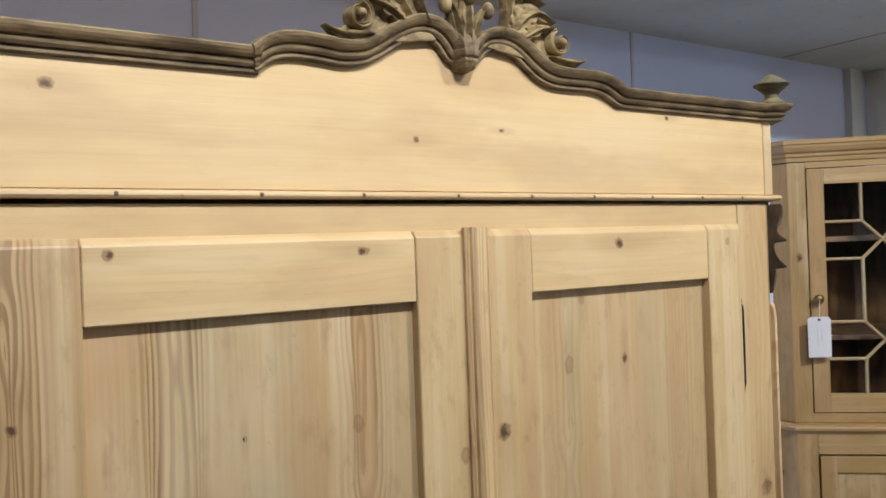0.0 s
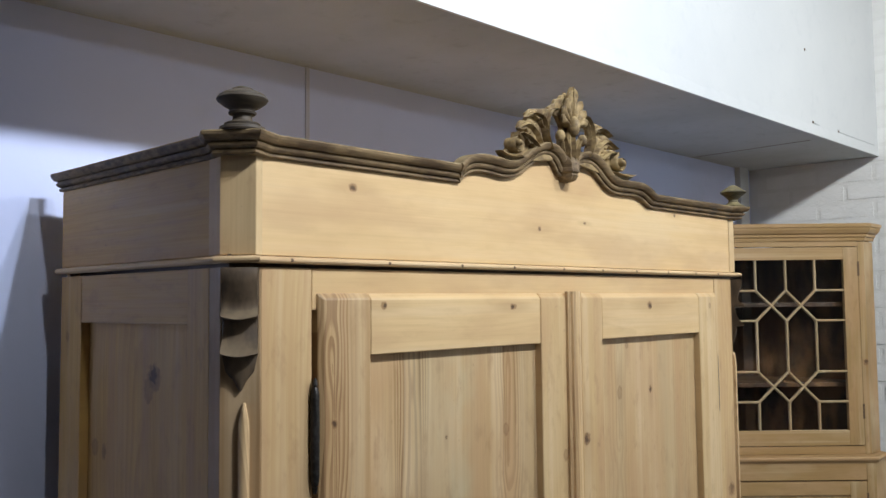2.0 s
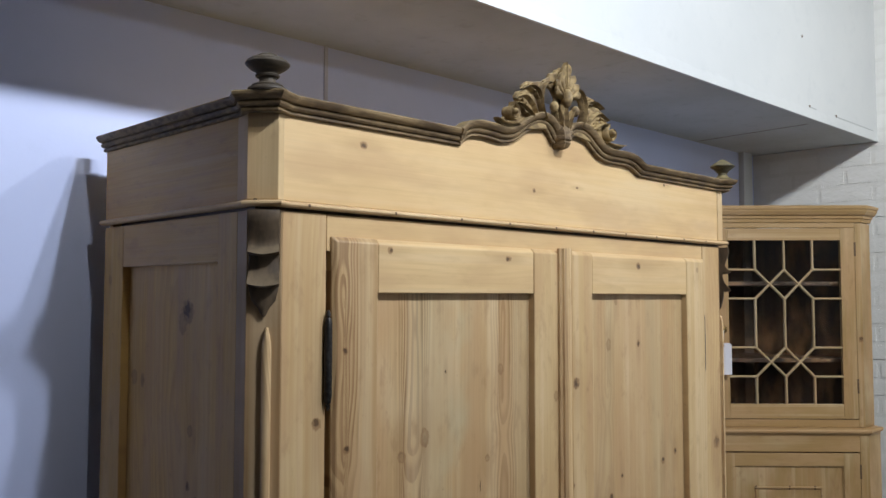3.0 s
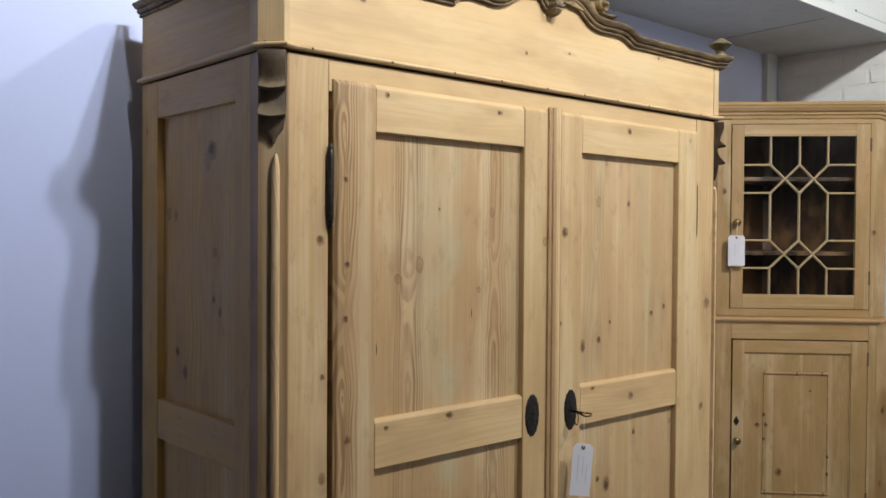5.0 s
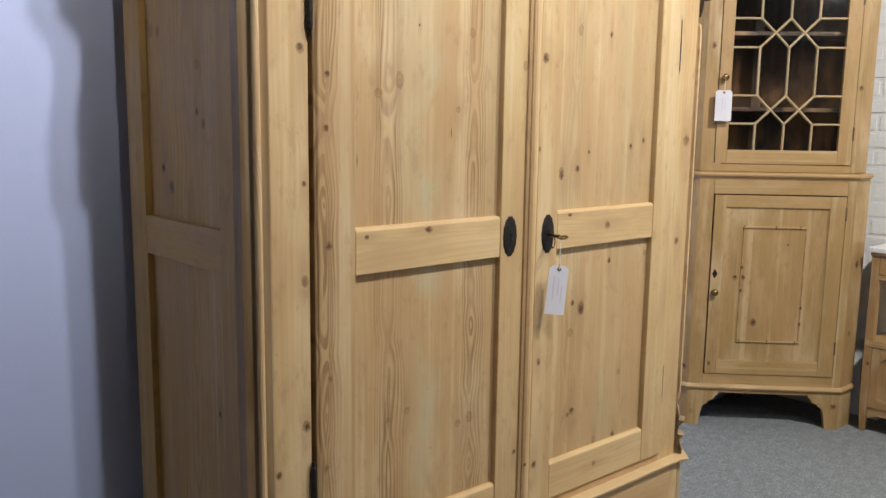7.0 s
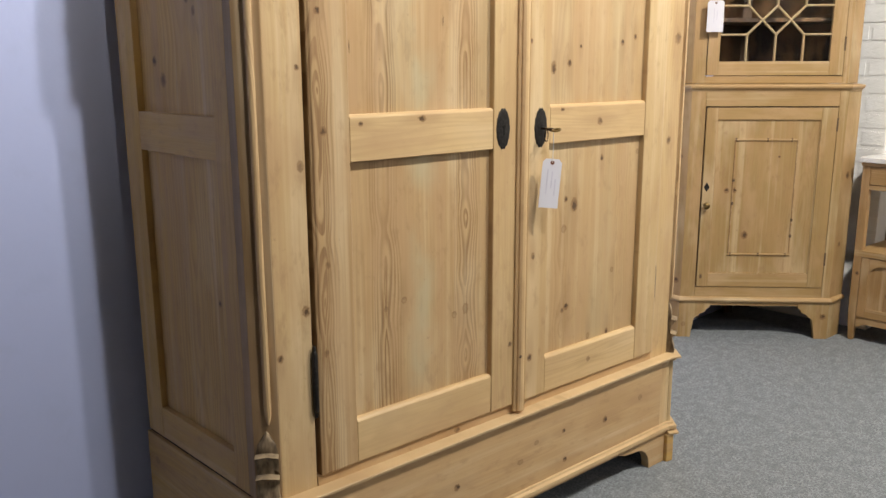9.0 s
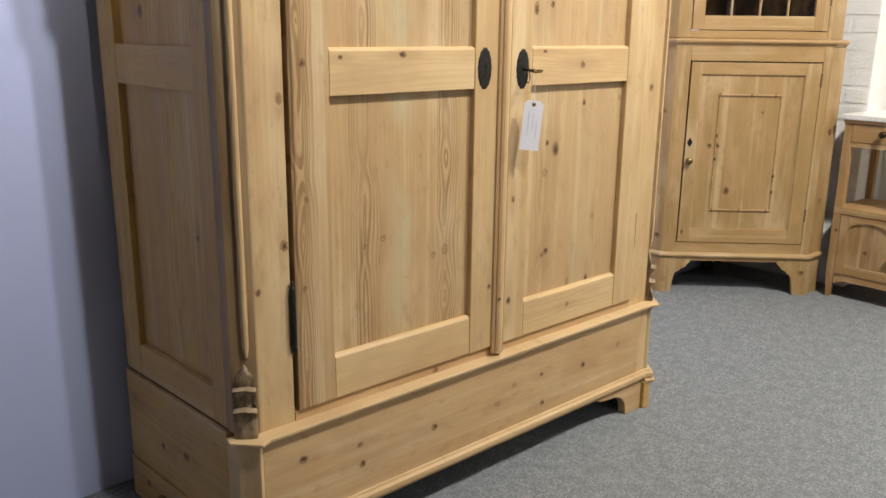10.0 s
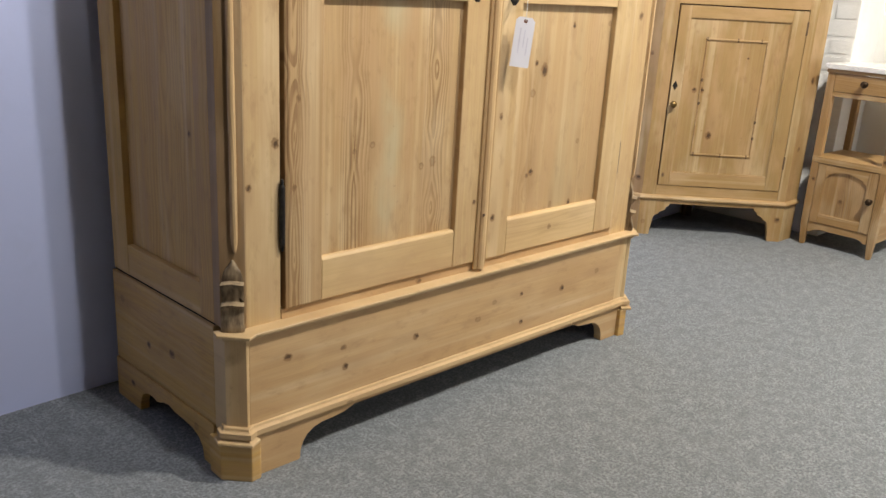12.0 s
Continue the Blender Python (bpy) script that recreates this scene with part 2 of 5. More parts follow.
def rough_paint(name, colour, blot=(0.9, 0.9, 0.9), amount=0.25, size=3.0, grain=120.0, bump=0.25, rough=0.7, marks=0.0):
    n = Net(name)
    p = n.coords()
    big = n.noise(p, size, 4.0, 0.6)
    mid = n.noise(p, size * 9, 3.0, 0.6)
    fine = n.noise(p, grain, 3.0, 0.6)
    col = n.mix(n.math("MULTIPLY", n.span(big, 0.35, 0.7), amount), colour, tuple(c * k for c, k in zip(colour, blot)))
    col = n.mix(n.math("MULTIPLY", n.span(mid, 0.55, 0.75), amount * 0.5), col, tuple(c * k * k for c, k in zip(colour, blot)))
    if marks:
        v = n.voronoi(n.vec("MULTIPLY", p, (2.3, 6.0, 6.0)), 1.0)
        scuff = n.math("MULTIPLY", n.span(n.math("ADD", v["Distance"], n.math("MULTIPLY", n.noise(p, 60.0, 3.0), 0.12)), 0.135, 0.10), n.math("GREATER_THAN", n.sep(v["Color"])[0], 0.7))
        col = n.mix(n.math("MULTIPLY", scuff, marks), col, (0.16, 0.14, 0.12))
    n.bump(n.math("ADD", fine, n.math("MULTIPLY", mid, 2.0)), bump, 0.001)
    return n.done(col, rough, 0.0, 0.3)


def carpet_cloth(name):
    """Short grey-blue loop pile, flecked light and dark."""
    n = Net(name)
    p = n.coords()
    tuft = n.noise(p, 380.0, 2.0, 0.6)
    fleck = n.noise(p, 150.0, 3.0, 0.75)
    clump = n.noise(p, 62.0, 3.0, 0.7)
    worn = n.noise(p, 3.0, 3.0, 0.6)
    tread = n.noise(p, 24.0, 4.0, 0.7)
    col = n.mix(n.span(fleck, 0.38, 0.62), (0.150, 0.164, 0.176), (0.335, 0.358, 0.374))
    col = n.mix(n.span(clump, 0.46, 0.62, 0.0, 0.4), col, (0.155, 0.170, 0.184))
    col = n.mix(n.span(clump, 0.46, 0.34, 0.0, 0.3), col, (0.42, 0.44, 0.45))
    col = n.mix(n.span(worn, 0.42, 0.66, 0.0, 0.22), col, (0.24, 0.258, 0.272))
    col = n.mix(n.span(tread, 0.44, 0.64, 0.0, 0.45), col, (0.150, 0.163, 0.174))
    col = n.mix(n.span(tread, 0.44, 0.30, 0.0, 0.30), col, (0.37, 0.39, 0.405))
    lint = n.noise(p, 75.0, 1.0)
    col = n.mix(n.span(lint, 0.79, 0.84, 0.0, 0.6), col, (0.5, 0.5, 0.48))
    col = n.mix(n.span(tuft, 0.40, 0.62, 0.0, 0.3), col, (0.12, 0.132, 0.145))
    n.bump(n.math("ADD", tuft, fleck), 0.35, 0.002)
    return n.done(col, 0.95, 0.0, 0.1)


def iron(name, colour=(0.03, 0.027, 0.025), rough=0.45, metal=0.8):
    n = Net(name)
    f = n.noise(n.coords(), 160.0, 3.0, 0.6)
    n.bump(f, 0.4, 0.0008)
    return n.done(n.mix(n.span(f, 0.4, 0.75), colour, tuple(c * 1.9 + 0.01 for c in colour)), n.span(f, 0.3, 0.7, rough - 0.1, rough + 0.15), metal, 0.5)


def plain(name, colour, rough=0.5, metal=0.0, size=30.0, vary=0.12):
    n = Net(name)
    f = n.noise(n.coords(), size, 3.0)
    return n.done(n.mix(n.span(f, 0.35, 0.7, 0.0, 1.0), colour, tuple(c * (1 - vary) for c in colour)), rough, metal, 0.4)


def marble_stone(name):
    n = Net(name)
    p = n.coords()
    w = n.noise(p, 9.0, 5.0, 0.65, 1.6)
    vein = n.span(n.math("ABSOLUTE", n.math("SUBTRACT", w, 0.5)), 0.03, 0.0)
    return n.done(n.mix(n.math("MULTIPLY", vein, 0.4), (0.80, 0.79, 0.77), (0.42, 0.43, 0.45)), 0.22, 0.0, 0.5)


def glass_pane(name):
    n = Net(name)
    n.put(n.bsdf.inputs["Transmission Weight"], 1.0)
    n.put(n.bsdf.inputs["IOR"], 1.3)
    n.bump(n.noise(n.coords(), 9.0, 2.0), 0.25, 0.004)
    return n.done((0.92, 0.95, 0.93), 0.09)


M = {
    "lpanel": pine("pine_panel", hearts=(0.283, 0.507), knots=[(0.307, 1.376, 0.009), (0.254, 1.349, 0.011), (0.501, 1.482, 0.008), (0.357, 1.486, 0.003), (0.464, 1.321, 0.006), (0.282, 0.677, 0.007), (0.331, 0.688, 0.008), (0.511, 0.634, 0.009), (0.476, 0.626, 0.008)], figure=1.6, rings=120, pale=(0.53, 0.36, 0.176), streaks=0.2, patch=0.85, soil=0.42, live=True, wash=0.385, board=0.135, off=0.08, slope=0.05, wild=1.5, late=(0.235, 0.13, 0.054)),
    "rpanel": pine("pine_panel_knotty", hearts=(1.088, 0.84), knots=[(0.849, 1.514, 0.009), (0.964, 1.513, 0.006), (0.796, 1.176, 0.009), (0.854, 1.186, 0.007), (0.895, 1.226, 0.006), (1.061, 1.238, 0.007), (1.114, 1.253, 0.006), (0.878, 1.607, 0.006), (0.887, 0.835, 0.012), (0.850, 0.777, 0.009), (0.855, 0.852, 0.007), (0.851, 0.561, 0.006), (1.053, 0.638, 0.008), (0.866, 0.569, 0.009), (0.993, 0.947, 0.007), (1.145, 0.953, 0.008), (0.959, 0.469, 0.007), (1.039, 0.466, 0.007)], figure=0.62, rings=125, pale=(0.53, 0.362, 0.18), board=0.13, streaks=0.25),
    "lrail": pine("pine_rail", across="z", along="x", knots=[(0.216, 1.695, 0.0055), (0.508, 1.69, 0.0065), (0.375, 1.074, 0.006), (0.217, 1.070, 0.0045)], figure=0.22, rings=90, soil=0.12, pale=(0.655, 0.466, 0.236)),
    "rrail": pine("pine_rail_knotty", across="z", along="x", knots=[(0.946, 1.688, 0.010), (0.961, 1.043, 0.009), (0.817, 1.077, 0.005), (0.947, 0.411, 0.009)], figure=0.25, rings=90, soil=0.12, pale=(0.645, 0.456, 0.23)),
    "lstile": pine("pine_stile_figured", hearts=(0.119,), knots=[(0.127, 1.379, 0.006), (0.124, 1.281, 0.006), (0.129, 1.061, 0.007), (0.124, 1.533, 0.006), (0.13, 0.80, 0.006), (0.12, 0.62, 0.006)], figure=1.7, rings=150, board=0.09, off=-0.1, slope=0.04, wild=1.6, late=(0.23, 0.125, 0.055), pale=(0.51, 0.345, 0.168)),
    "mstile": pine("pine_stile_plain", knots=[(0.649, 1.421, 0.008), (0.644, 0.52, 0.006), (0.714, 1.441, 0.011), (0.701, 1.236, 0.007), (1.203, 1.684, 0.006), (0.715, 0.470, 0.011), (0.720, 0.728, 0.006)], figure=0.3, rings=100),
    "cstile": pine("pine_case_stile", knots=[(0.077, 1.423, 0.010), (0.082, 1.179, 0.006), (0.082, 0.997, 0.008), (0.082, 0.713, 0.008), (0.021, 0.629, 0.006), (1.303, 1.252, 0.014), (1.282, 0.975, 0.009)], figure=0.4, rings=90, late=(0.44, 0.25, 0.1)),
    "plinth": pine("pine_plinth", across="z", along="x", knots=[(0.098, 0.255, 0.008), (0.250, 0.190, 0.008), (0.244, 0.239, 0.007), (0.462, 0.210, 0.008), (0.678, 0.203, 0.008), (0.850, 0.155, 0.007), (0.843, 0.239, 0.007), (1.017, 0.219, 0.009), (1.178, 0.241, 0.009), (0.737, 0.238, 0.006), (0.479, 0.345, 0.008)], figure=0.2, rings=70, pale=(0.56, 0.37, 0.185), hearts=(0.205,), wild=1.4),
    "frieze": pine("pine_frieze", across="z", along="x", knots=[(0.166, 1.866, 0.008), (0.596, 1.829, 0.006), (1.074, 1.884, 0.004), (0.736, 1.847, 0.003)], figure=0.07, rings=80, pale=(0.655, 0.462, 0.232), patch=0.6, soil=0.08),
    "side": pine("pine_side_panel", across="y", knots=[(0.402, 1.474, 0.010), (0.371, 1.470, 0.009), (0.205, 1.398, 0.010), (0.218, 1.593, 0.017), (0.233, 1.575, 0.012), (0.363, 1.192, 0.010), (0.329, 1.154, 0.012), (0.210, 1.308, 0.006), (0.185, 1.285, 0.006), (0.100, 0.714, 0.007), (0.150, 0.713, 0.006)], figure=0.45, rings=90, pale=(0.60, 0.372, 0.112), late=(0.35, 0.18, 0.048)),
    "sidest": pine("pine_side_stile", across="y", knots=[(0.032, 1.275, 0.008), (0.476, 1.648, 0.005)], figure=0.4, rings=90, pale=(0.60, 0.372, 0.112), late=(0.35, 0.18, 0.048)),
    "siderail": pine("pine_side_rail", across="z", along="y", knots=(), figure=0.12, rings=90, pins=0.4, pale=(0.60, 0.372, 0.112), late=(0.35, 0.18, 0.048)),
    "sidebase": pine("pine_side_plinth", across="z", along="y", knots=[(0.457, 0.268, 0.010), (0.224, 0.205, 0.010), (0.332, 0.190, 0.008), (0.418, 0.060, 0.008), (0.120, 0.070, 0.008)], figure=0.4, rings=90, pins=0.8, pale=(0.60, 0.372, 0.112), late=(0.35, 0.18, 0.048)),
    # darker copy of the post pine, holds the shade on the canted face
    "post_dark": pine("pine_post_shaded", figure=0.3, rings=90, board=0.4, patch=0.6, pale=(0.30, 0.19, 0.09), late=(0.16, 0.09, 0.04)),
    "finial": old_stain("stained_finial", (0.032, 0.025, 0.019), (0.080, 0.060, 0.040), (0.095, 0.076, 0.050)),
    # light on the right finial's dome is put into its olive top colour
    "finial_lit": old_stain("lit_olive_finial", (0.06, 0.05, 0.03), (0.17, 0.14, 0.07), (0.34, 0.28, 0.13)),
    "post": pine("pine_post", figure=0.12, rings=90, board=0.4, patch=0.9, pale=(0.655, 0.47, 0.25), streaks=0.25),
    "bead": pine("pine_bead", figure=0.6, rings=200, pale=(0.67, 0.475, 0.245), late=(0.3, 0.15, 0.06)),
    "mould_x": pine("pine_moulding", across="z", along="x", figure=0.08, rings=120, pale=(0.64, 0.46, 0.25), pins=0.6, patch=0.4),
    "cab": pine("pine_cabinet", across="x", along="z", knots=[(-0.378, 0.985, 0.012), (-0.362, 0.945, 0.010), (-0.345, 0.80, 0.008), (-0.385, 0.60, 0.008), (-0.370, 0.335, 0.012), (-0.340, 0.255, 0.011), (-0.362, 0.47, 0.007), (-0.062, 0.462, 0.013), (-0.118, 0.655, 0.010), (-0.15, 0.655, 0.012), (0.362, 0.72, 0.014), (0.35, 0.42, 0.010), (-0.30, 0.06, 0.010), (0.298, 0.10, 0.012), (0.31, 1.45, 0.010), (-0.29, 1.62, 0.009), (0.06, 0.80, 0.006)], figure=0.35, rings=100, pale=(0.365, 0.240, 0.094), late=(0.20, 0.112, 0.042), patch=0.9, soil=0.55, pins=1.0),
    "cab_x": pine("pine_cabinet_rail", across="z", along="x", figure=0.3, rings=90, pale=(0.395, 0.257, 0.104), late=(0.28, 0.158, 0.058), soil=0.5, pins=0.8),
    "cab_dirty": pine("pine_dirty_moulding", across="z", along="x", figure=0.7, rings=200, pale=(0.50, 0.33, 0.145), late=(0.17, 0.095, 0.045), patch=1.0, pins=1.0),
    "bar": pine("pine_glazing_bar", figure=0.2, rings=90, pale=(0.38, 0.295, 0.165), late=(0.25, 0.17, 0.085)),
    "cab_bead": pine("pine_dark_bead", across="z", along="x", figure=0.6, rings=120, pale=(0.36, 0.21, 0.09), late=(0.14, 0.075, 0.035), patch=1.0, pins=0.9),
    # pine dimmed so that the shade inside and in gaps is in its colour
    "cab_shade": pine("pine_inside_shaded", across="x", along="z", figure=0.15, rings=60, pale=(0.050, 0.028, 0.014), late=(0.034, 0.019, 0.010), patch=0.0, soil=0.0, darken=0.62),
    "cup": pine("pine_cupboard", across="x", along="z", patch=0.9, figure=0.9, rings=130, pale=(0.35, 0.205, 0.074), late=(0.17, 0.085, 0.03), pins=1.0, knots=[(0.06, 0.62, 0.012), (0.30, 0.42, 0.010), (0.15, 0.22, 0.012), (0.022, 0.30, 0.010)]),
    "cup_x": pine("pine_cupboard_rail", across="z", along="x", patch=0.9, figure=0.8, rings=130, pale=(0.385, 0.235, 0.09), late=(0.23, 0.12, 0.042)),
    "stain": old_stain("stained_cornice", (0.088, 0.056, 0.029), (0.245, 0.168, 0.084), (0.31, 0.24, 0.125)),
    "carve": old_stain("stained_carving", (0.105, 0.067, 0.031), (0.33, 0.235, 0.108), (0.42, 0.32, 0.15), (55, 55, 70)),
    "corbel": old_stain("stained_corbel", (0.045, 0.030, 0.019), (0.125, 0.086, 0.050), (0.26, 0.20, 0.12), (50, 50, 14)),
    "corbel_low": old_stain("worn_corbel", (0.085, 0.055, 0.032), (0.34, 0.25, 0.15), (0.40, 0.30, 0.18), (70, 70, 12)),
    "iron": iron("black_iron"),
    "brass": iron("tarnished_brass", (0.20, 0.135, 0.055), 0.38, 1.0),
    "bronze": iron("dark_bronze", (0.05, 0.032, 0.02), 0.4, 0.9),
    "card": plain("white_card", (0.66, 0.645, 0.69), 0.8, 0.0, 12.0, 0.05),
    "ink": plain("pale_ink", (0.57, 0.55, 0.62), 0.8),
    "eyelet": plain("brown_eyelet", (0.16, 0.055, 0.03), 0.5),
    "string": plain("white_string", (0.72, 0.70, 0.66), 0.9),
    "hole": plain("dark_hole", (0.012, 0.010, 0.009), 0.9),
    "nailhead": plain("nail_stop", (0.13, 0.08, 0.045), 0.7),
    "lavender": rough_paint("lavender_wall", (0.575, 0.63, 0.885), (0.93, 0.94, 0.93), 0.5, 1.2),
    "strip": rough_paint("cover_strip_paint", (0.52, 0.53, 0.66), (0.9, 0.9, 0.9), 0.5, 3.0),
    "white": rough_paint("white_boarding", (0.60, 0.615, 0.625), (0.93, 0.94, 0.95), 0.7, 2.2, marks=0.35),
    # soffit is a darker grey than the white front boards
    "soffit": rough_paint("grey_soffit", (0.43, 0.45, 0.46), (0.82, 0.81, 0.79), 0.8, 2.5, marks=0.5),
    "brick": rough_paint("white_brick", (0.85, 0.85, 0.84), (0.93, 0.93, 0.92), 0.6, 9.0, 70.0, 0.8),
    "mortar": rough_paint("white_mortar", (0.82, 0.82, 0.81), (0.92, 0.92, 0.9), 0.6, 9.0, 90.0, 0.9),
    "plaster": rough_paint("white_plaster", (0.80, 0.795, 0.77), (0.96, 0.96, 0.95), 0.5, 1.5),
    # unseen walls and ceiling are darkened to hold down bounced light
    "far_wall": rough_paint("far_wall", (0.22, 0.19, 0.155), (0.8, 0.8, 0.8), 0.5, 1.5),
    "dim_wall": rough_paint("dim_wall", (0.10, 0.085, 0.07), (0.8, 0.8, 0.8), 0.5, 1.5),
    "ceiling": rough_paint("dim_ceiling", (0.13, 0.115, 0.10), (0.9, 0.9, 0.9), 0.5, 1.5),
    "carpet": carpet_cloth("grey_carpet"),
    "marble": marble_stone("white_marble"),
    "glass": glass_pane("old_glass"),
}


# ---- building helpers ----
def part(name, bm, mat, parent=None, label="", smooth=False, shade_angle=None):
    me = bpy.data.meshes.new(name)
    bmesh.ops.recalc_face_normals(bm, faces=bm.faces)
    bm.to_mesh(me)
    bm.free()
    me.materials.append(mat)
    if smooth:
        me.shade_smooth()
        if shade_angle:
            me.set_sharp_from_angle(angle=radians(shade_angle))
    ob = new(name, me)
    if parent is not None:
        ob.parent = parent
    if label:
        ob["label"] = label
    return ob


def thing(name, m, label, category, group="", kind=""):
    e = new(name)
    e.empty_display_size = 0.1
    e.matrix_world = m
    return tagged(e, label, category, group, kind)


def box(x0, x1, y0, y1, z0, z1, bevel=0.0015, bm=None):
    own = bmesh.new()
    bmesh.ops.create_cube(own, size=1.0)
    for v in own.verts:
        v.co = ((x0 + x1) / 2 + v.co.x * (x1 - x0), (y0 + y1) / 2 + v.co.y * (y1 - y0), (z0 + z1) / 2 + v.co.z * (z1 - z0))
    if bevel:
        bmesh.ops.bevel(own, geom=own.edges[:], offset=bevel, segments=2, profile=0.6, affect="EDGES")
    return join(bm, own)


def join(bm, own):
    if bm is None:
        return own
    me = bpy.data.meshes.new("tmp")
    own.to_mesh(me)
    own.free()
    bm.from_mesh(me)
    bpy.data.meshes.remove(me)
    return bm


def prism(poly, a0, a1, plane="xy", bevel=0.0, bm=None):
    """A polygon drawn in one plane and pulled from a0 to a1 along the third axis."""
    own = bmesh.new()
    put = {"xy": lambda u, v, w: (u, v, w), "xz": lambda u, v, w: (u, w, v), "yz": lambda u, v, w: (w, u, v)}[plane]
    lo = [own.verts.new(put(u, v, a0)) for u, v in poly]
    hi = [own.verts.new(put(u, v, a1)) for u, v in poly]
    own.faces.new(lo), own.faces.new(hi)
    for i in range(len(poly)):
        j = (i + 1) % len(poly)
        own.faces.new((lo[i], lo[j], hi[j], hi[i]))
    bmesh.ops.recalc_face_normals(own, faces=own.faces)
    if bevel:
        sharp = [e for e in own.edges if len(e.link_faces) == 2 and e.calc_face_angle() > 0.6]
        bmesh.ops.bevel(own, geom=sharp, offset=bevel, segments=2, profile=0.6, affect="EDGES")
    return join(bm, own)


def sweep_plan(profile, path, z, bm=None):
    """A moulding: profile of (out, up) carried along a plan path, mitred at its turns; out is to the right of the way."""
    own = bmesh.new()
    pts = [Vector(p) for p in path]
    rings = []
    for i, p in enumerate(pts):
        ways = []
        if i > 0:
            ways.append((pts[i] - pts[i - 1]).normalized())
        if i < len(pts) - 1:
            ways.append((pts[i + 1] - pts[i]).normalized())
        norms = [Vector((w.y, -w.x)) for w in ways]
        m = sum(norms, Vector((0, 0))).normalized()
        k = min(1.0 / max(m.dot(norms[0]), 0.35), 2.2)
        rings.append([own.verts.new((p.x + m.x * k * o, p.y + m.y * k * o, z + u)) for o, u in profile])
    return skin(own, rings, bm)


def skin(own, rings, bm=None, close=False):
    for r0, r1 in zip(rings, rings[1:] + (rings[:1] if close else [])):
        for i in range(len(r0)):
            j = (i + 1) % len(r0)
            own.faces.new((r0[i], r0[j], r1[j], r1[i]))
    if not close:
        own.faces.new(rings[0]), own.faces.new(rings[-1])
    return join(bm, own)


def lathe(profile, centre, n=28, bm=None):
    """profile of (radius, height) turned about the upright axis."""
    own = bmesh.new()
    rings = [[own.verts.new((centre[0] + r * math.cos(2 * math.pi * i / n), centre[1] + r * math.sin(2 * math.pi * i / n), centre[2] + h)) for i in range(n)] for r, h in profile]
    return skin(own, rings, bm)


def tube(points, radius, n=8, bm=None, ends=(1.0, 1.0)):
    """A round rod along points, tapered towards its ends."""
    own = bmesh.new()
    pts = [Vector(p) for p in points]
    rings = []
    for i, p in enumerate(pts):
        w = (pts[min(i + 1, len(pts) - 1)] - pts[max(i - 1, 0)]).normalized()
        s = w.cross(Vector((0.3, 0.2, 1.0)) if abs(w.z) < 0.9 else Vector((1, 0, 0))).normalized()
        t = w.cross(s)
        f = i / max(len(pts) - 1, 1)
        r = radius * (ends[0] * (1 - f) + ends[1] * f) if not callable(radius) else radius(f)
        rings.append([own.verts.new(p + (s * math.cos(2 * math.pi * k / n) + t * math.sin(2 * math.pi * k / n)) * r) for k in range(n)])
    return skin(own, rings, bm)


def ellipsoid(c, r, bm=None, seg=16):
    own = bmesh.new()
    bmesh.ops.create_uvsphere(own, u_segments=seg, v_segments=seg // 2, radius=1.0)
    for v in own.verts:
        v.co = Vector(c) + Vector((v.co.x * r[0], v.co.y * r[1], v.co.z * r[2]))
    return join(bm, own)


def structure(name, bm, mat, label, category):
    return tagged(part(name, bm, mat), label, category, kind="structure")


# ---- the room ----
def wall_y(x):
    return 0.56 + 0.0525 * (x + 0.2)


def soffit_y(x):
    return 0.097 + 0.031 * x


def soffit_z(x):
    return 2.243 + 0.0155 * (x - 0.3)


CEIL = 3.4
structure("floor", box(-4.2, 3.6, -5.2, 1.3, -0.12, 0.0, 0), M["carpet"], "grey-blue short pile carpet with light flecks", "carpet")
# out of view, dark so that it throws little light back
structure("ceiling", box(-4.2, 3.6, -5.2, 1.3, CEIL, CEIL + 0.1, 0), M["ceiling"], "unseen ceiling, kept dark to cut bounced light", "ceiling")
# lavender boards with a narrow open joint between two sheets
north = structure("wall_north", prism([(-4.2, wall_y(-4.2)), (3.2, wall_y(3.2)), (3.2, 0.9), (-4.2, 0.9)], 0, CEIL), M["lavender"], "lavender painted board wall with narrow cover strips", "wall")
for jx in (-0.72, 0.525, 1.745):
    part("cover_strip", prism([(jx - 0.0055, wall_y(jx) - 0.003), (jx + 0.0055, wall_y(jx) - 0.003), (jx + 0.0055, wall_y(jx) + 0.006), (jx - 0.0055, wall_y(jx) + 0.006)], 0.001, 2.3, bevel=0.001), M["strip"], north, "narrow grey cover strip")


def right_x(y):
    return 3.085 - 0.0525 * (y - 0.2)


def hexa(lo, hi, bm=None):
    """A block between two four-cornered faces."""
    own = bmesh.new()
    a, b = [own.verts.new(p) for p in lo], [own.verts.new(p) for p in hi]
    own.faces.new(a), own.faces.new(b)
    for i in range(4):
        j = (i + 1) % 4
        own.faces.new((a[i], a[j], b[j], b[i]))
    return join(bm, own)


PIER = 0.105
east = structure("wall_east", prism([(right_x(PIER) + 0.006, PIER), (right_x(0.9) + 0.006, 0.9), (3.6, 0.9), (3.6, PIER)], 0, CEIL), M["mortar"], "white painted brick wall with raised courses", "wall")
structure("wall_recess", box(3.36, 3.6, -5.2, PIER, 0, CEIL, 0), M["plaster"], "smooth white plaster wall behind the pot cupboard", "wall")
# unseen walls, added; the near west one blocks light from the left
structure("added_wall_west", box(-1.75, -1.55, -5.2, 0.9, 0, CEIL, 0), M["dim_wall"], "unseen dark wall, added to stop light from the left", "wall")
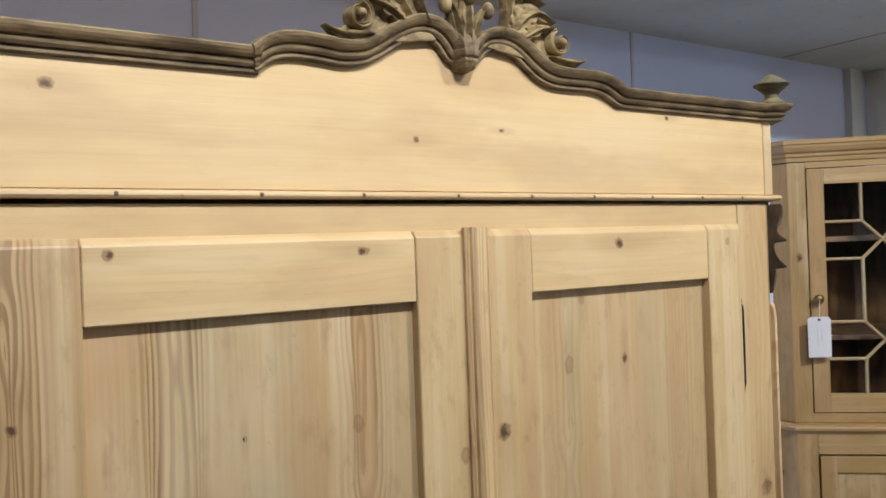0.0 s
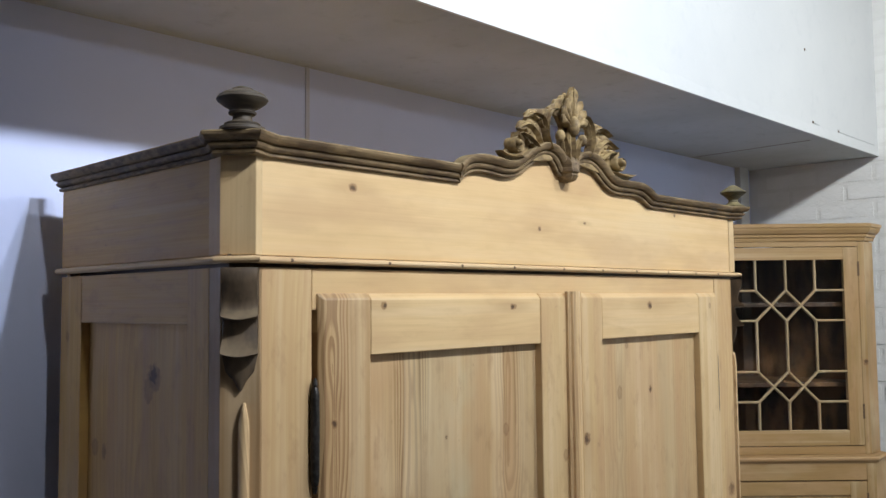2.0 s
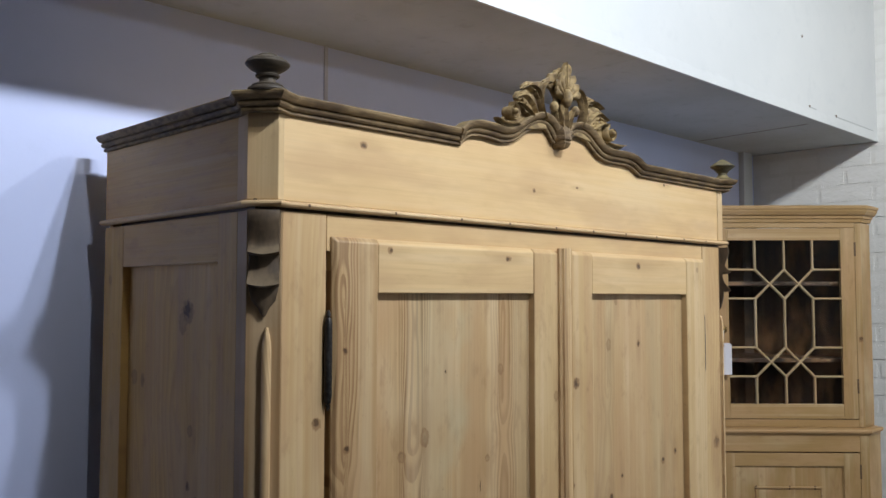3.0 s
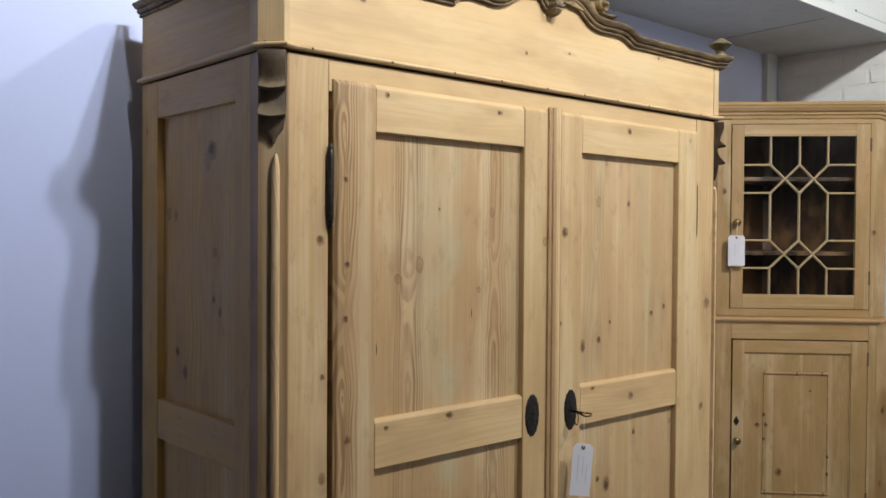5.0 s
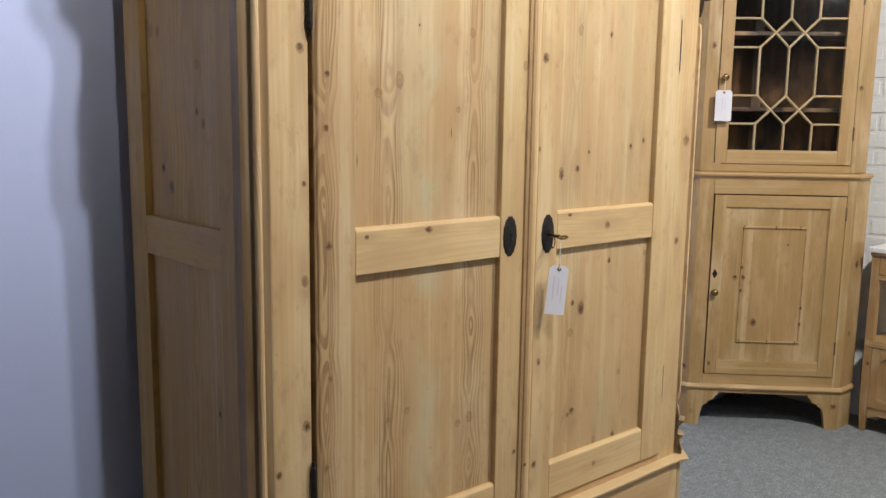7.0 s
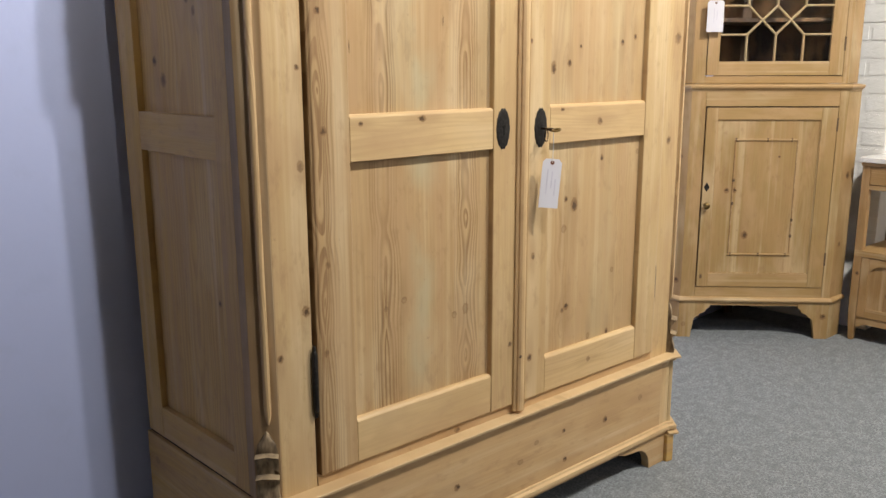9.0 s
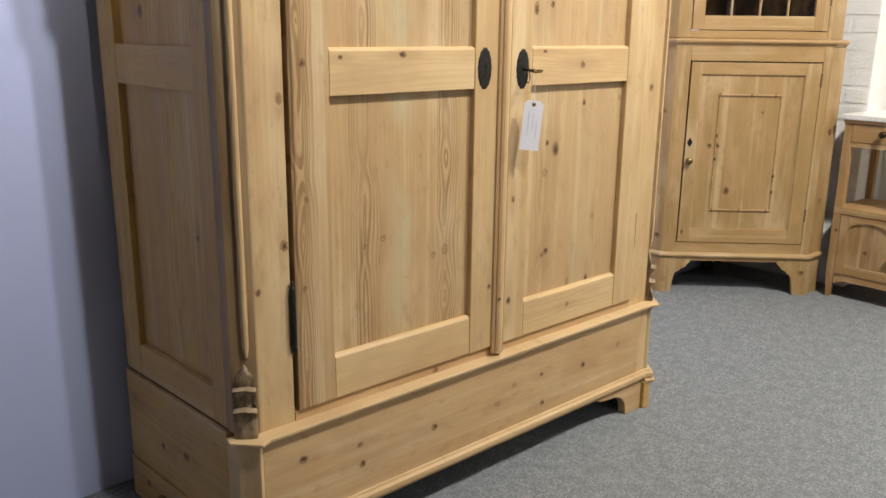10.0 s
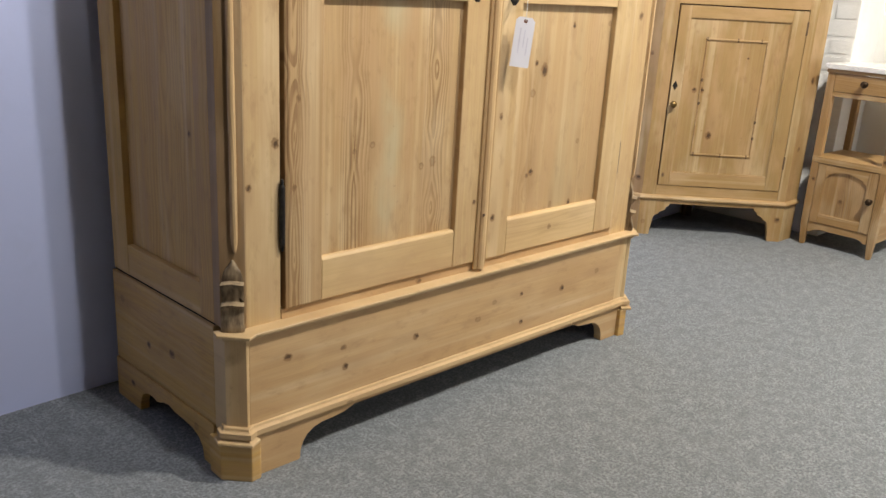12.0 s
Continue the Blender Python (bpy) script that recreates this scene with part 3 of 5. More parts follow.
structure("wall_south", box(-4.0, 3.36, -5.2, -5.0, 0, CEIL, 0), M["far_wall"], "unseen dim wall, added to close the room", "wall")
structure("pipe_boxing", prism([(2.905, 0.698), (2.995, 0.702), (2.995, 0.73), (2.905, 0.73)], 0, 2.29, bevel=0.003), M["white"], "narrow pale upright boxing in the wall corner", "trim")


# the boxed bulkhead: white front boards over a grey soffit, two sheets long
def bulkhead_piece(x0, x1, drop, name, label):
    def ring(x, inset):
        f, b, z = soffit_y(x) + inset, wall_y(x), soffit_z(x) + drop
        return [(x, f, z), (x, b, z), (x, b, CEIL), (x, f, CEIL)]
    main = structure(name, hexa(ring(x0, 0.0), ring(x1, 0.0)), M["white"], label, "bulkhead")
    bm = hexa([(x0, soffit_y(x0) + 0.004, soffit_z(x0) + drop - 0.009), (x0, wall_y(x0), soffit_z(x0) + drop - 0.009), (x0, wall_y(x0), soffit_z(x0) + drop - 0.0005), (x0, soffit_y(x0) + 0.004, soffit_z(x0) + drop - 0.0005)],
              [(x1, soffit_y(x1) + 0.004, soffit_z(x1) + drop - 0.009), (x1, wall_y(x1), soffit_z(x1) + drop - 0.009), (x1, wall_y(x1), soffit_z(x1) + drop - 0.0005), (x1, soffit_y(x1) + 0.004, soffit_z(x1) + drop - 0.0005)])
    part("soffit_sheet", bm, M["soffit"], main, "grey soffit sheet")
    # ragged paper edge along the arris
    rnd = random.Random(len(name) + int(x0 * 10))
    own, rings, n = bmesh.new(), [], 60
    for i in range(n + 1):
        x = x0 + (x1 - x0) * i / n
        h = 0.022 + rnd.uniform(-0.006, 0.006)
        f, z = soffit_y(x), soffit_z(x) + drop
        rings.append([own.verts.new(q) for q in ((x, f - 0.0035, z - 0.010), (x, f + 0.003, z - 0.0102), (x, f + 0.001, z + h), (x, f - 0.0012, z + h + 0.002))])
    part("edge_strip", skin(own, rings), M["white"], main, "white paper edge with a torn rim")
    return main


bulkhead_piece(-4.0, 1.1985, 0.0, "bulkhead_1", "white boxed bulkhead with a grey soffit")
head = bulkhead_piece(1.1985, 3.12, -0.0004, "bulkhead_2", "white boxed bulkhead with a stained grey soffit")


for jx in (2.46,):
    lo, hi = [[(jx + q, y, soffit_z(jx) - 0.0105), (jx + q + 0.0018, y, soffit_z(jx) - 0.0105), (jx + q + 0.0018, y, soffit_z(jx) - 0.0085), (jx + q, y, soffit_z(jx) - 0.0085)] for y, q in ((soffit_y(jx) + 0.05, 0.0), (wall_y(jx) - 0.01, 0.02))]
    part("open_joint", hexa(lo, hi), M["nailhead"], head)


# open joints and nail heads near the corner of the bulkhead
for x0, x1, h in ((2.62, 3.04, 0.030), (2.36, 2.42, 0.030)):
    lo, hi = [[(x, soffit_y(x) - 0.0012, soffit_z(x) + h), (x, soffit_y(x) + 0.004, soffit_z(x) + h), (x, soffit_y(x) + 0.004, soffit_z(x) + h + w), (x, soffit_y(x) - 0.0012, soffit_z(x) + h + w)] for x, w in ((x0, 0.003), (x1, 0.002))]
    part("open_joint", hexa(lo, hi), M["soffit"], head)
for x, h in ((2.615, 0.034), (2.355, 0.034), (1.62, 0.40), (2.3, 0.28)):
    part("nail", ellipsoid((x, soffit_y(x) - 0.001, soffit_z(x) + h), (0.005, 0.002, 0.005), seg=10), M["nailhead"], head)


# ---- the wardrobe ----
LX, RX = 0.0045, 1.3355        # front stiles, outer edges
SX0, SX1 = -0.028, 1.368       # side faces, at the front
BACK = 0.502
FY = -0.012                    # plane of the case front
BY0 = -0.032                   # front of the base
MID = (LX + RX) / 2
SPLAY = 0.045                  # the sides run out towards the back

ward = thing("wardrobe", pose(0, 0, 0), "large stripped pine two door wardrobe with carved dark crest", "wardrobe")


def mirror(bm):
    """The same piece for the other side of the wardrobe."""
    for v in bm.verts:
        v.co.x = 2 * MID - v.co.x
    return bm


def splayed(bm):
    """Leans a side board out towards the back."""
    for v in bm.verts:
        v.co.x -= SPLAY * max(v.co.y - 0.05, 0.0)
    return bm


def side_x(y):
    return SX0 - SPLAY * max(y - 0.05, 0.0)


def full_path(back=BACK):
    left = [(side_x(back), back), (SX0, 0.036), (SX0 - 0.003, 0.017), (-0.001, -0.0195), (LX + 0.009, FY)]
    return left + [(2 * MID - x, y) for x, y in reversed(left)]


def post_poly(grow=0.0, nose=(0.0, -0.018)):
    return [(SX0 - grow, 0.034 + grow), (SX0 - 0.002 - grow, 0.018), (nose[0], nose[1] - grow), (LX + 0.008 + grow, FY - grow), (LX + 0.008 + grow, 0.05), (SX0 - grow, 0.05)]


Z_BASE, Z_CARC, Z_FR, Z_CORN = 0.336, 1.7475, 1.763, 1.895
for flip in (False, True):
    side = (lambda b: mirror(b)) if flip else (lambda b: b)
    # shade on the cant is painted in with the darker pine
    part("corner_post", side(prism(post_poly(0.0, (LX + 0.006, FY - 0.0006)), Z_BASE, Z_CARC, bevel=0.0012)), M["post_dark"], ward, "canted corner post, darker brown for its shade")
    part("frieze_post", side(prism(post_poly(0.001), Z_FR, Z_CORN, bevel=0.0015)), M["post"], ward)
    part("case_stile", side(box(LX + 0.008, 0.0930, FY, 0.03, Z_BASE, Z_CARC, 0.0015)), M["cstile"], ward)
    # framed side
    part("side_stile", side(splayed(box(SX0, SX0 + 0.025, 0.0502, 0.103, Z_BASE, Z_CARC, 0.0008))), M["sidest"], ward)
    part("side_stile", side(splayed(box(SX0, SX0 + 0.025, 0.427, BACK, Z_BASE, Z_CARC, 0.0015))), M["sidest"], ward)
    for z0, z1 in ((1.672, Z_CARC), (1.006, 1.088), (Z_BASE, 0.41)):
        part("side_rail", side(splayed(box(SX0 + 0.0005, SX0 + 0.025, 0.103, 0.427, z0, z1, 0.0015))), M["siderail"], ward)
    part("side_panel", side(splayed(box(SX0 + 0.0145, SX0 + 0.0235, 0.101, 0.431, 0.40, 1.68, 0))), M["side"], ward)
    part("frieze_side", side(splayed(box(SX0, SX0 + 0.022, 0.0505, BACK, Z_FR, Z_CORN + 0.002, 0.0012))), M["siderail"], ward)
part("back_board", box(SX0 - 0.012, SX1 + 0.012, BACK - 0.015, BACK - 0.002, 0.10, Z_CORN, 0), M["side"], ward)
part("top_board", box(SX0 + 0.024, SX1 - 0.024, 0.02, BACK - 0.016, Z_CORN - 0.03, Z_CORN - 0.012, 0), M["side"], ward)
# dark board, its colour gives the shade of the gap under the bead
part("case_top", box(SX0 + 0.004, SX1 - 0.004, 0.0065, BACK - 0.016, 1.7385, 1.7645, 0), M["cab_shade"], ward)
# board added in dark pine to deepen the shade beneath the base
part("under_board", box(SX0 + 0.004, SX1 - 0.034, BY0 + 0.024, BACK - 0.016, 0.1035, 0.112, 0), M["cab_shade"], ward)
part("bottom_board", box(SX0 + 0.026, SX1 - 0.026, 0.03, BACK - 0.016, 0.345, 0.365, 0), M["side"], ward)
part("case_rail", box(0.0942, 1.2458, FY + 0.001, 0.028, 1.690, Z_CARC, 0.0015), M["frieze"], ward, "wide top rail above the doors")
part("case_rail", box(0.0942, 1.2458, FY - 0.0015, 0.028, Z_BASE, 0.3585, 0.0015), M["plinth"], ward, "bottom rail below the doors")

# frieze board with the shaped top that follows the crest
CREST_L = [(0.0, 1.930), (0.020, 1.9285), (0.030, 1.930), (0.037, 1.937), (0.047, 1.949), (0.060, 1.955), (0.076, 1.955), (0.093, 1.949), (0.113, 1.938), (0.134, 1.925), (0.153, 1.916), (0.172, 1.912), (0.191, 1.911), (0.213, 1.913), (0.242, 1.914), (0.262, 1.912), (0.275, 1.907), (0.287, 1.898), (0.294, 1.8935)]
CREST_R = [(0.0, 1.930), (0.014, 1.930), (0.022, 1.937), (0.035, 1.949), (0.051, 1.9535), (0.069, 1.952), (0.088, 1.943), (0.106, 1.930), (0.129, 1.917), (0.155, 1.911), (0.186, 1.9105), (0.224, 1.911), (0.248, 1.908), (0.264, 1.902), (0.278, 1.895), (0.290, 1.8915)]
CX = 0.675
crest = [(CX - u, z) for u, z in reversed(CREST_L)] + [(CX + u, z) for u, z in CREST_R[1:]]
part("frieze_board", prism([(LX + 0.009, Z_FR), (RX - 0.009, Z_FR), (RX - 0.009, Z_CORN + 0.002)] + [(x, z + 0.004) for x, z in reversed(crest)] + [(LX + 0.009, Z_CORN + 0.002)], FY + 0.0005, 0.022, "xz", 0.0012), M["frieze"], ward, "pale frieze board with a wavy top")

# bead at the foot of the frieze, with nail stoppings
BEAD = [(-0.004, -0.0030), (0.006, -0.0030), (0.0098, -0.0022), (0.0120, 0.0004), (0.0118, 0.0028), (0.0095, 0.0052), (0.005, 0.0064), (-0.004, 0.0066)]
part("frieze_bead", sweep_plan(BEAD, full_path(), 1.7555), M["mould_x"], ward, smooth=True, shade_angle=35)
for x in (0.053, 0.226, 0.381, 0.511, 0.651, 0.776, 0.896, 1.021, 1.141, 1.246):
    part("nail", ellipsoid((x, FY - 0.0108, 1.757), (0.0034, 0.0020, 0.0026), seg=10), M["nailhead"], ward)

# cornice
CORN = [(-0.006, 0.0), (0.0040, 0.0), (0.0062, 0.0016), (0.0062, 0.0046), (0.0026, 0.0054), (0.0026, 0.0068), (0.0085, 0.0076), (0.0112, 0.0104), (0.0120, 0.0136), (0.0085, 0.0146), (0.0085, 0.0160), (0.0150, 0.0170), (0.0182, 0.0200), (0.0205, 0.0232), (0.0215, 0.0268), (0.0195, 0.0290), (-0.006, 0.0302)]
K0, K1 = crest[0][0] + 0.004, crest[-1][0] - 0.004
left_run = [(side_x(BACK), BACK + 0.002), (SX0, 0.036), (SX0 - 0.013, 0.009), (-0.0105, -0.0285), (LX + 0.017, FY), (K0, FY)]
part("cornice", sweep_plan(CORN, left_run, 1.892), M["stain"], ward, "dark stained stepped cornice moulding")
part("cornice", mirror(sweep_plan(CORN, [(x, y) for x, y in left_run[:-1]] + [(2 * MID - K1, FY)], 1.892)), M["stain"], ward, "dark stained stepped cornice moulding")


def sweep_front(profile, line, y0=0.0, grow=None, bm=None):
    """A moulding along a line drawn on the front; up is square to the line."""
    own, rings = bmesh.new(), []
    pts = [Vector(p) for p in line]
    for i, p in enumerate(pts):
        w = (pts[min(i + 1, len(pts) - 1)] - pts[max(i - 1, 0)]).normalized()
        up = (Vector((-w.y, w.x)) * 0.6 + Vector((0.0, 0.5))).normalized()
        k = grow(i / (len(pts) - 1)) if grow else 1.0
        rings.append([own.verts.new((p.x + up.x * u * k, y0 - o, p.y + up.y * u * k)) for o, u in profile])
    return skin(own, rings, bm)


def smooth_line(pts, n=5):
    """Catmull-Rom through the points."""
    v = [Vector(p) for p in pts]
    out = []
    for i in range(len(v) - 1):
        a, b, c, d = v[max(i - 1, 0)], v[i], v[i + 1], v[min(i + 2, len(v) - 1)]
        for k in range(n):
            t = k / n
            out.append(0.5 * ((2 * b) + (c - a) * t + (2 * a - 5 * b + 4 * c - d) * t * t + (3 * b - a - 3 * c + d) * t ** 3))
    return out + [v[-1]]


HALF = len(CREST_L) - 1
arch_l, arch_r = smooth_line(crest[: HALF + 1], 4), smooth_line(crest[HALF:], 4)
CORN_F = [(o + 0.003, u * 1.0) for o, u in CORN]
part("crest_moulding", sweep_front(CORN_F, arch_l[:-4], FY), M["stain"], ward, "dark wavy crest moulding")
part("crest_moulding", sweep_front(CORN_F, arch_r[4:], FY), M["stain"], ward, "dark wavy crest moulding")
# keystone under the crest
KX = CX - 0.008
own = bmesh.new()
rings = []
for z, w, d in ((1.972, 0.026, 0.018), (1.962, 0.026, 0.030), (1.952, 0.023, 0.034), (1.945, 0.0195, 0.033), (1.942, 0.0210, 0.035), (1.937, 0.0205, 0.035), (1.934, 0.0175, 0.031), (1.930, 0.0170, 0.033), (1.925, 0.0150, 0.030), (1.921, 0.0135, 0.026), (1.919, 0.010, 0.015)):
    rings.append([own.verts.new((KX + a * w * 0.88, FY - d * b, z)) for a, b in ((-1, -0.1), (-1, 0.55), (-0.62, 0.9), (-0.3, 0.86), (0, 1.0), (0.3, 0.86), (0.62, 0.9), (1, 0.55), (1, -0.1))])
part("keystone", skin(own, rings), M["stain"], ward, "carved keystone drop", smooth=True, shade_angle=40)

# carved crest, cut through between the leaves
CY = FY - 0.010
own = None
for s in (-1, 1):
    own = prism([(KX + s * u, z) for u, z in ((0.040, 1.955), (0.060, 1.975), (0.070, 2.000), (0.068, 2.026), (0.054, 2.041), (0.056, 2.050), (0.078, 2.046), (0.104, 2.042), (0.118, 2.032), (0.114, 2.022), (0.134, 2.012), (0.138, 2.002), (0.126, 1.990), (0.146, 1.988), (0.165, 1.968), (0.185, 1.948), (0.115, 1.945))], CY - 0.002, CY + 0.008, "xz", 0.003, own)
    own = prism([(KX + s * u, z) for u, z in ((0.0, 1.945), (0.034, 1.955), (0.026, 1.972), (0.021, 2.000), (0.016, 2.022), (0.028, 2.038), (0.048, 2.042), (0.056, 2.052), (0.038, 2.062), (0.032, 2.072), (0.018, 2.074), (0.013, 2.083), (0.005, 2.081), (0.0, 2.090))], CY - 0.0022, CY + 0.0078, "xz", 0.003, own)
carving = part("crest_carving", own, M["carve"], ward, "pierced acanthus carving, worn brown stain")


def leaf(spine, width, y0, lift=0.014, lobes=4, curl=0.010, side=0, name="leaf", tip=0.0):
    """A carved acanthus leaf: a hollowed, veined blade along a spine on the front plane, its rim cut into forward lobes, its tip curled out."""
    line = smooth_line(spine, 11)
    n = len(line) - 1
    own, rings = bmesh.new(), []
    across = [-1, -0.9, -0.72, -0.5, -0.28, -0.1, 0, 0.1, 0.28, 0.5, 0.72, 0.9, 1]
    for i, p in enumerate(line):
        f = i / n
        w = (line[min(i + 1, n)] - line[max(i - 1, 0)]).normalized()
        q = Vector((-w.y, w.x))
        s = (lobes * f) % 1.0
        body = (0.35 + 0.65 * math.sin(math.pi * min(f * 1.25, 1.0) * 0.5)) * max(1.0 - f ** 2.6, tip)
        wid = 1.3 * width * max(body, 0.08) * (0.66 + 0.42 * math.sin(math.pi * min(s * 1.15, 1.0)) ** 0.6)
        front, rear = [], []
        for a in across:
            half = wid * (1.0 if side == 0 else (1.3 if a * side > 0 else 0.4))
            vein = 0.0026 * math.cos(a * math.pi * 3.0) * (1 - f * 0.5)
            mid = 0.004 * math.exp(-(a / 0.12) ** 2)
            bow = lift * (1 - abs(a) ** 1.7 * 0.85) * (0.6 + 0.4 * math.sin(math.pi * f))
            y = CY + y0 - 0.7 * bow - vein - mid - 0.45 * curl * f ** 3
            pt = p + q * a * half
            front.append(own.verts.new((pt.x, y, pt.y)))
            rear.append(own.verts.new((pt.x, y + 0.0035 + 0.010 * (1 - a * a) * (1 - f), pt.y)))
        rings.append(front + rear[::-1])
    return part(name, skin(own, rings), M["carve"], carving, smooth=True, shade_angle=60)


def fan(base, a0, a1, spans, y0, lift=0.010, curl=0.008, name="leaf"):
    """A fan-shaped carved leaf: ribs run from the base to the tip of each lobe, with hollows between and a cut rim."""
    own, rings, per, steps = bmesh.new(), [], 10, 9
    total = len(spans) * per
    for i in range(total + 1):
        f = i / total * len(spans)
        k = min(int(f), len(spans) - 1)
        t = f - k - 0.5
        reach = spans[k] * (0.56 + 0.44 * (1.0 - abs(2.0 * t)) ** 0.75)
        rib = math.cos(2 * math.pi * t)
        ang = radians(a0 + (a1 - a0) * i / total)
        row = []
        for m in range(steps + 1):
            r = m / steps
            y = CY + y0 - lift * (0.35 + 0.65 * math.sin(math.pi * min(0.12 + r * 0.8, 1.0))) - 0.0048 * rib * math.sin(math.pi * min(r * 1.1, 1.0)) - curl * r ** 3 * (0.6 + 0.4 * rib)
            # lobes bend over sideways as they run out
            bend = ang + 0.16 * r * r * math.sin(2 * math.pi * t)
            row.append(own.verts.new((base[0] + reach * r * math.cos(bend), y, base[1] + reach * r * math.sin(bend))))
        end = row[-1].co
        row.append(own.verts.new((end.x, end.y + 0.005, end.z)))
        row.append(own.verts.new((base[0], CY + y0 + 0.008, base[1])))
        rings.append(row)
    return part(name, skin(own, rings), M["carve"], carving, smooth=True, shade_angle=65)


def volute(c, r0, turns, start, sign, y0, thick=0.011, depth=0.017, name="scroll"):
    """A carved C-scroll that winds in to its eye."""
    own, rings, n = bmesh.new(), [], int(26 * turns)
    for i in range(n + 1):
        f = i / n
        ang = start + sign * f * turns * 2 * math.pi
        r = r0 * (1 - 0.78 * f)
        t = thick * (1 - 0.5 * f)
        d = depth + 0.006 * f
        row = []
        for dr, y in ((0, 0.010), (0, -d * 0.8), (t * 0.25, -d), (t * 0.5, -d * 0.8), (t * 0.75, -d), (t, -d * 0.75), (t, 0.010)):
            row.append(own.verts.new((c[0] + (r - dr) * math.cos(ang), CY + y0 + y, c[1] + (r - dr) * math.sin(ang))))
        rings.append(row)
    bm = skin(own, rings)
    bm = ellipsoid((c[0], CY + y0 - 0.008, c[1]), (r0 * 0.30, 0.013, r0 * 0.30), bm, 14)
    return part(name, bm, M["carve"], carving, smooth=True, shade_angle=50)


for sg in (-1, 1):
    def P(u, z, s=sg):
        return (KX + s * u, z)
    # broad wing leaf with a drooping tip, a small blade folded over its top, and a ribbed root
    leaf([P(0.082, 1.976), P(0.090, 1.988), P(0.102, 2.000), P(0.124, 2.009), P(0.152, 1.998)], 0.0205, -0.001, 0.011, 5, 0.014, tip=0.12)
    leaf([P(0.068, 1.992), P(0.073, 2.012), P(0.084, 2.028), P(0.108, 2.031), P(0.132, 2.020)], 0.0090, -0.005, 0.008, 4, 0.010, tip=0.15)
    leaf([P(0.098, 1.972), P(0.112, 1.980), P(0.128, 1.987), P(0.148, 1.990)], 0.0100, -0.007, 0.009, 3, 0.012)
    # stem that frames the opening and rolls over at its head
    leaf([P(0.058, 1.972), P(0.071, 2.000), P(0.069, 2.026), P(0.056, 2.045), P(0.040, 2.048)], 0.0058, -0.006, 0.008, 1, 0.010, name="stem", tip=0.4)
    leaf([P(0.010, 1.956), P(0.016, 1.974), P(0.021, 1.990), P(0.030, 2.003)], 0.0065, -0.008, 0.009, 1, 0.006, name="stem", tip=0.5)
    part("curl", ellipsoid((P(0.034, 2.000)[0], CY - 0.012, 2.000), (0.0085, 0.010, 0.0115)), M["carve"], carving, smooth=True)
    # low scroll and its tail
    volute(P(0.160, 1.971), 0.0225, 1.4, math.pi / 2 + sg * 0.3, sg, -0.006, 0.0085, 0.010)
    leaf([P(0.140, 1.950), P(0.166, 1.946), P(0.188, 1.946), P(0.210, 1.952)], 0.008, -0.008, 0.010, 2, 0.010)
# palmette
fan((KX + 0.001, 2.018), 14, 166, (0.044, 0.050, 0.058, 0.074, 0.058, 0.050, 0.044), -0.006, 0.009, 0.012, "palmette")
leaf([(KX, 2.028), (KX - 0.001, 2.050), (KX - 0.003, 2.072), (KX - 0.004, 2.095)], 0.0085, -0.010, 0.008, 2, 0.014, name="palmette")
part("boss", ellipsoid((KX + 0.001, CY - 0.017, 2.021), (0.0105, 0.013, 0.020)), M["carve"], carving, "smooth oval boss", smooth=True)
leaf([(KX, 1.946), (KX, 1.968), (KX, 1.992), (KX, 2.016)], 0.0125, -0.010, 0.010, 2, 0.0, name="husk", tip=0.5)

# turned finials
FIN = [(0.001, 0.0), (0.034, 0.0), (0.0355, 0.003), (0.0345, 0.007), (0.027, 0.010), (0.0275, 0.013), (0.023, 0.0155), (0.0160, 0.0175), (0.0145, 0.022), (0.0150, 0.027), (0.0205, 0.0285), (0.0215, 0.0315), (0.0190, 0.0335), (0.0200, 0.0365), (0.030, 0.0425), (0.0375, 0.0485), (0.0395, 0.0520), (0.0385, 0.0545), (0.0360, 0.0565), (0.0355, 0.0580), (0.030, 0.0620), (0.0205, 0.0655), (0.0170, 0.0668), (0.0165, 0.0690), (0.010, 0.0718), (0.001, 0.0728)]
FIN_SHARP = [(0.001, 0.0), (0.030, 0.0), (0.031, 0.006), (0.021, 0.011), (0.014, 0.017), (0.0130, 0.024), (0.021, 0.033), (0.034, 0.043), (0.0370, 0.046), (0.036, 0.0485), (0.022, 0.058), (0.010, 0.0665), (0.005, 0.069), (0.001, 0.0695)]
for fx, prof, stain, words in ((-0.018, FIN, "finial", "turned dark mushroom finial"), (2 * MID + 0.018 - 0.004, FIN_SHARP, "finial_lit", "turned finial, light on its olive top painted in")):
    part("finial", lathe([(r * 0.84, h * 0.82) for r, h in prof], (fx, -0.014, 1.9205), 36), M[stain], ward, words, smooth=True, shade_angle=32)

# carved corbels on the canted corners
CANT_W = Vector((SX0 - 0.002 - LX - 0.006, 0.018 - FY, 0)).normalized()
CANT_N = Vector((-CANT_W.y, CANT_W.x, 0))
if CANT_N.y > 0:
    CANT_N = -CANT_N
CANT_C = Vector(((SX0 - 0.002 + LX + 0.006) / 2, (0.018 + FY) / 2, 0))


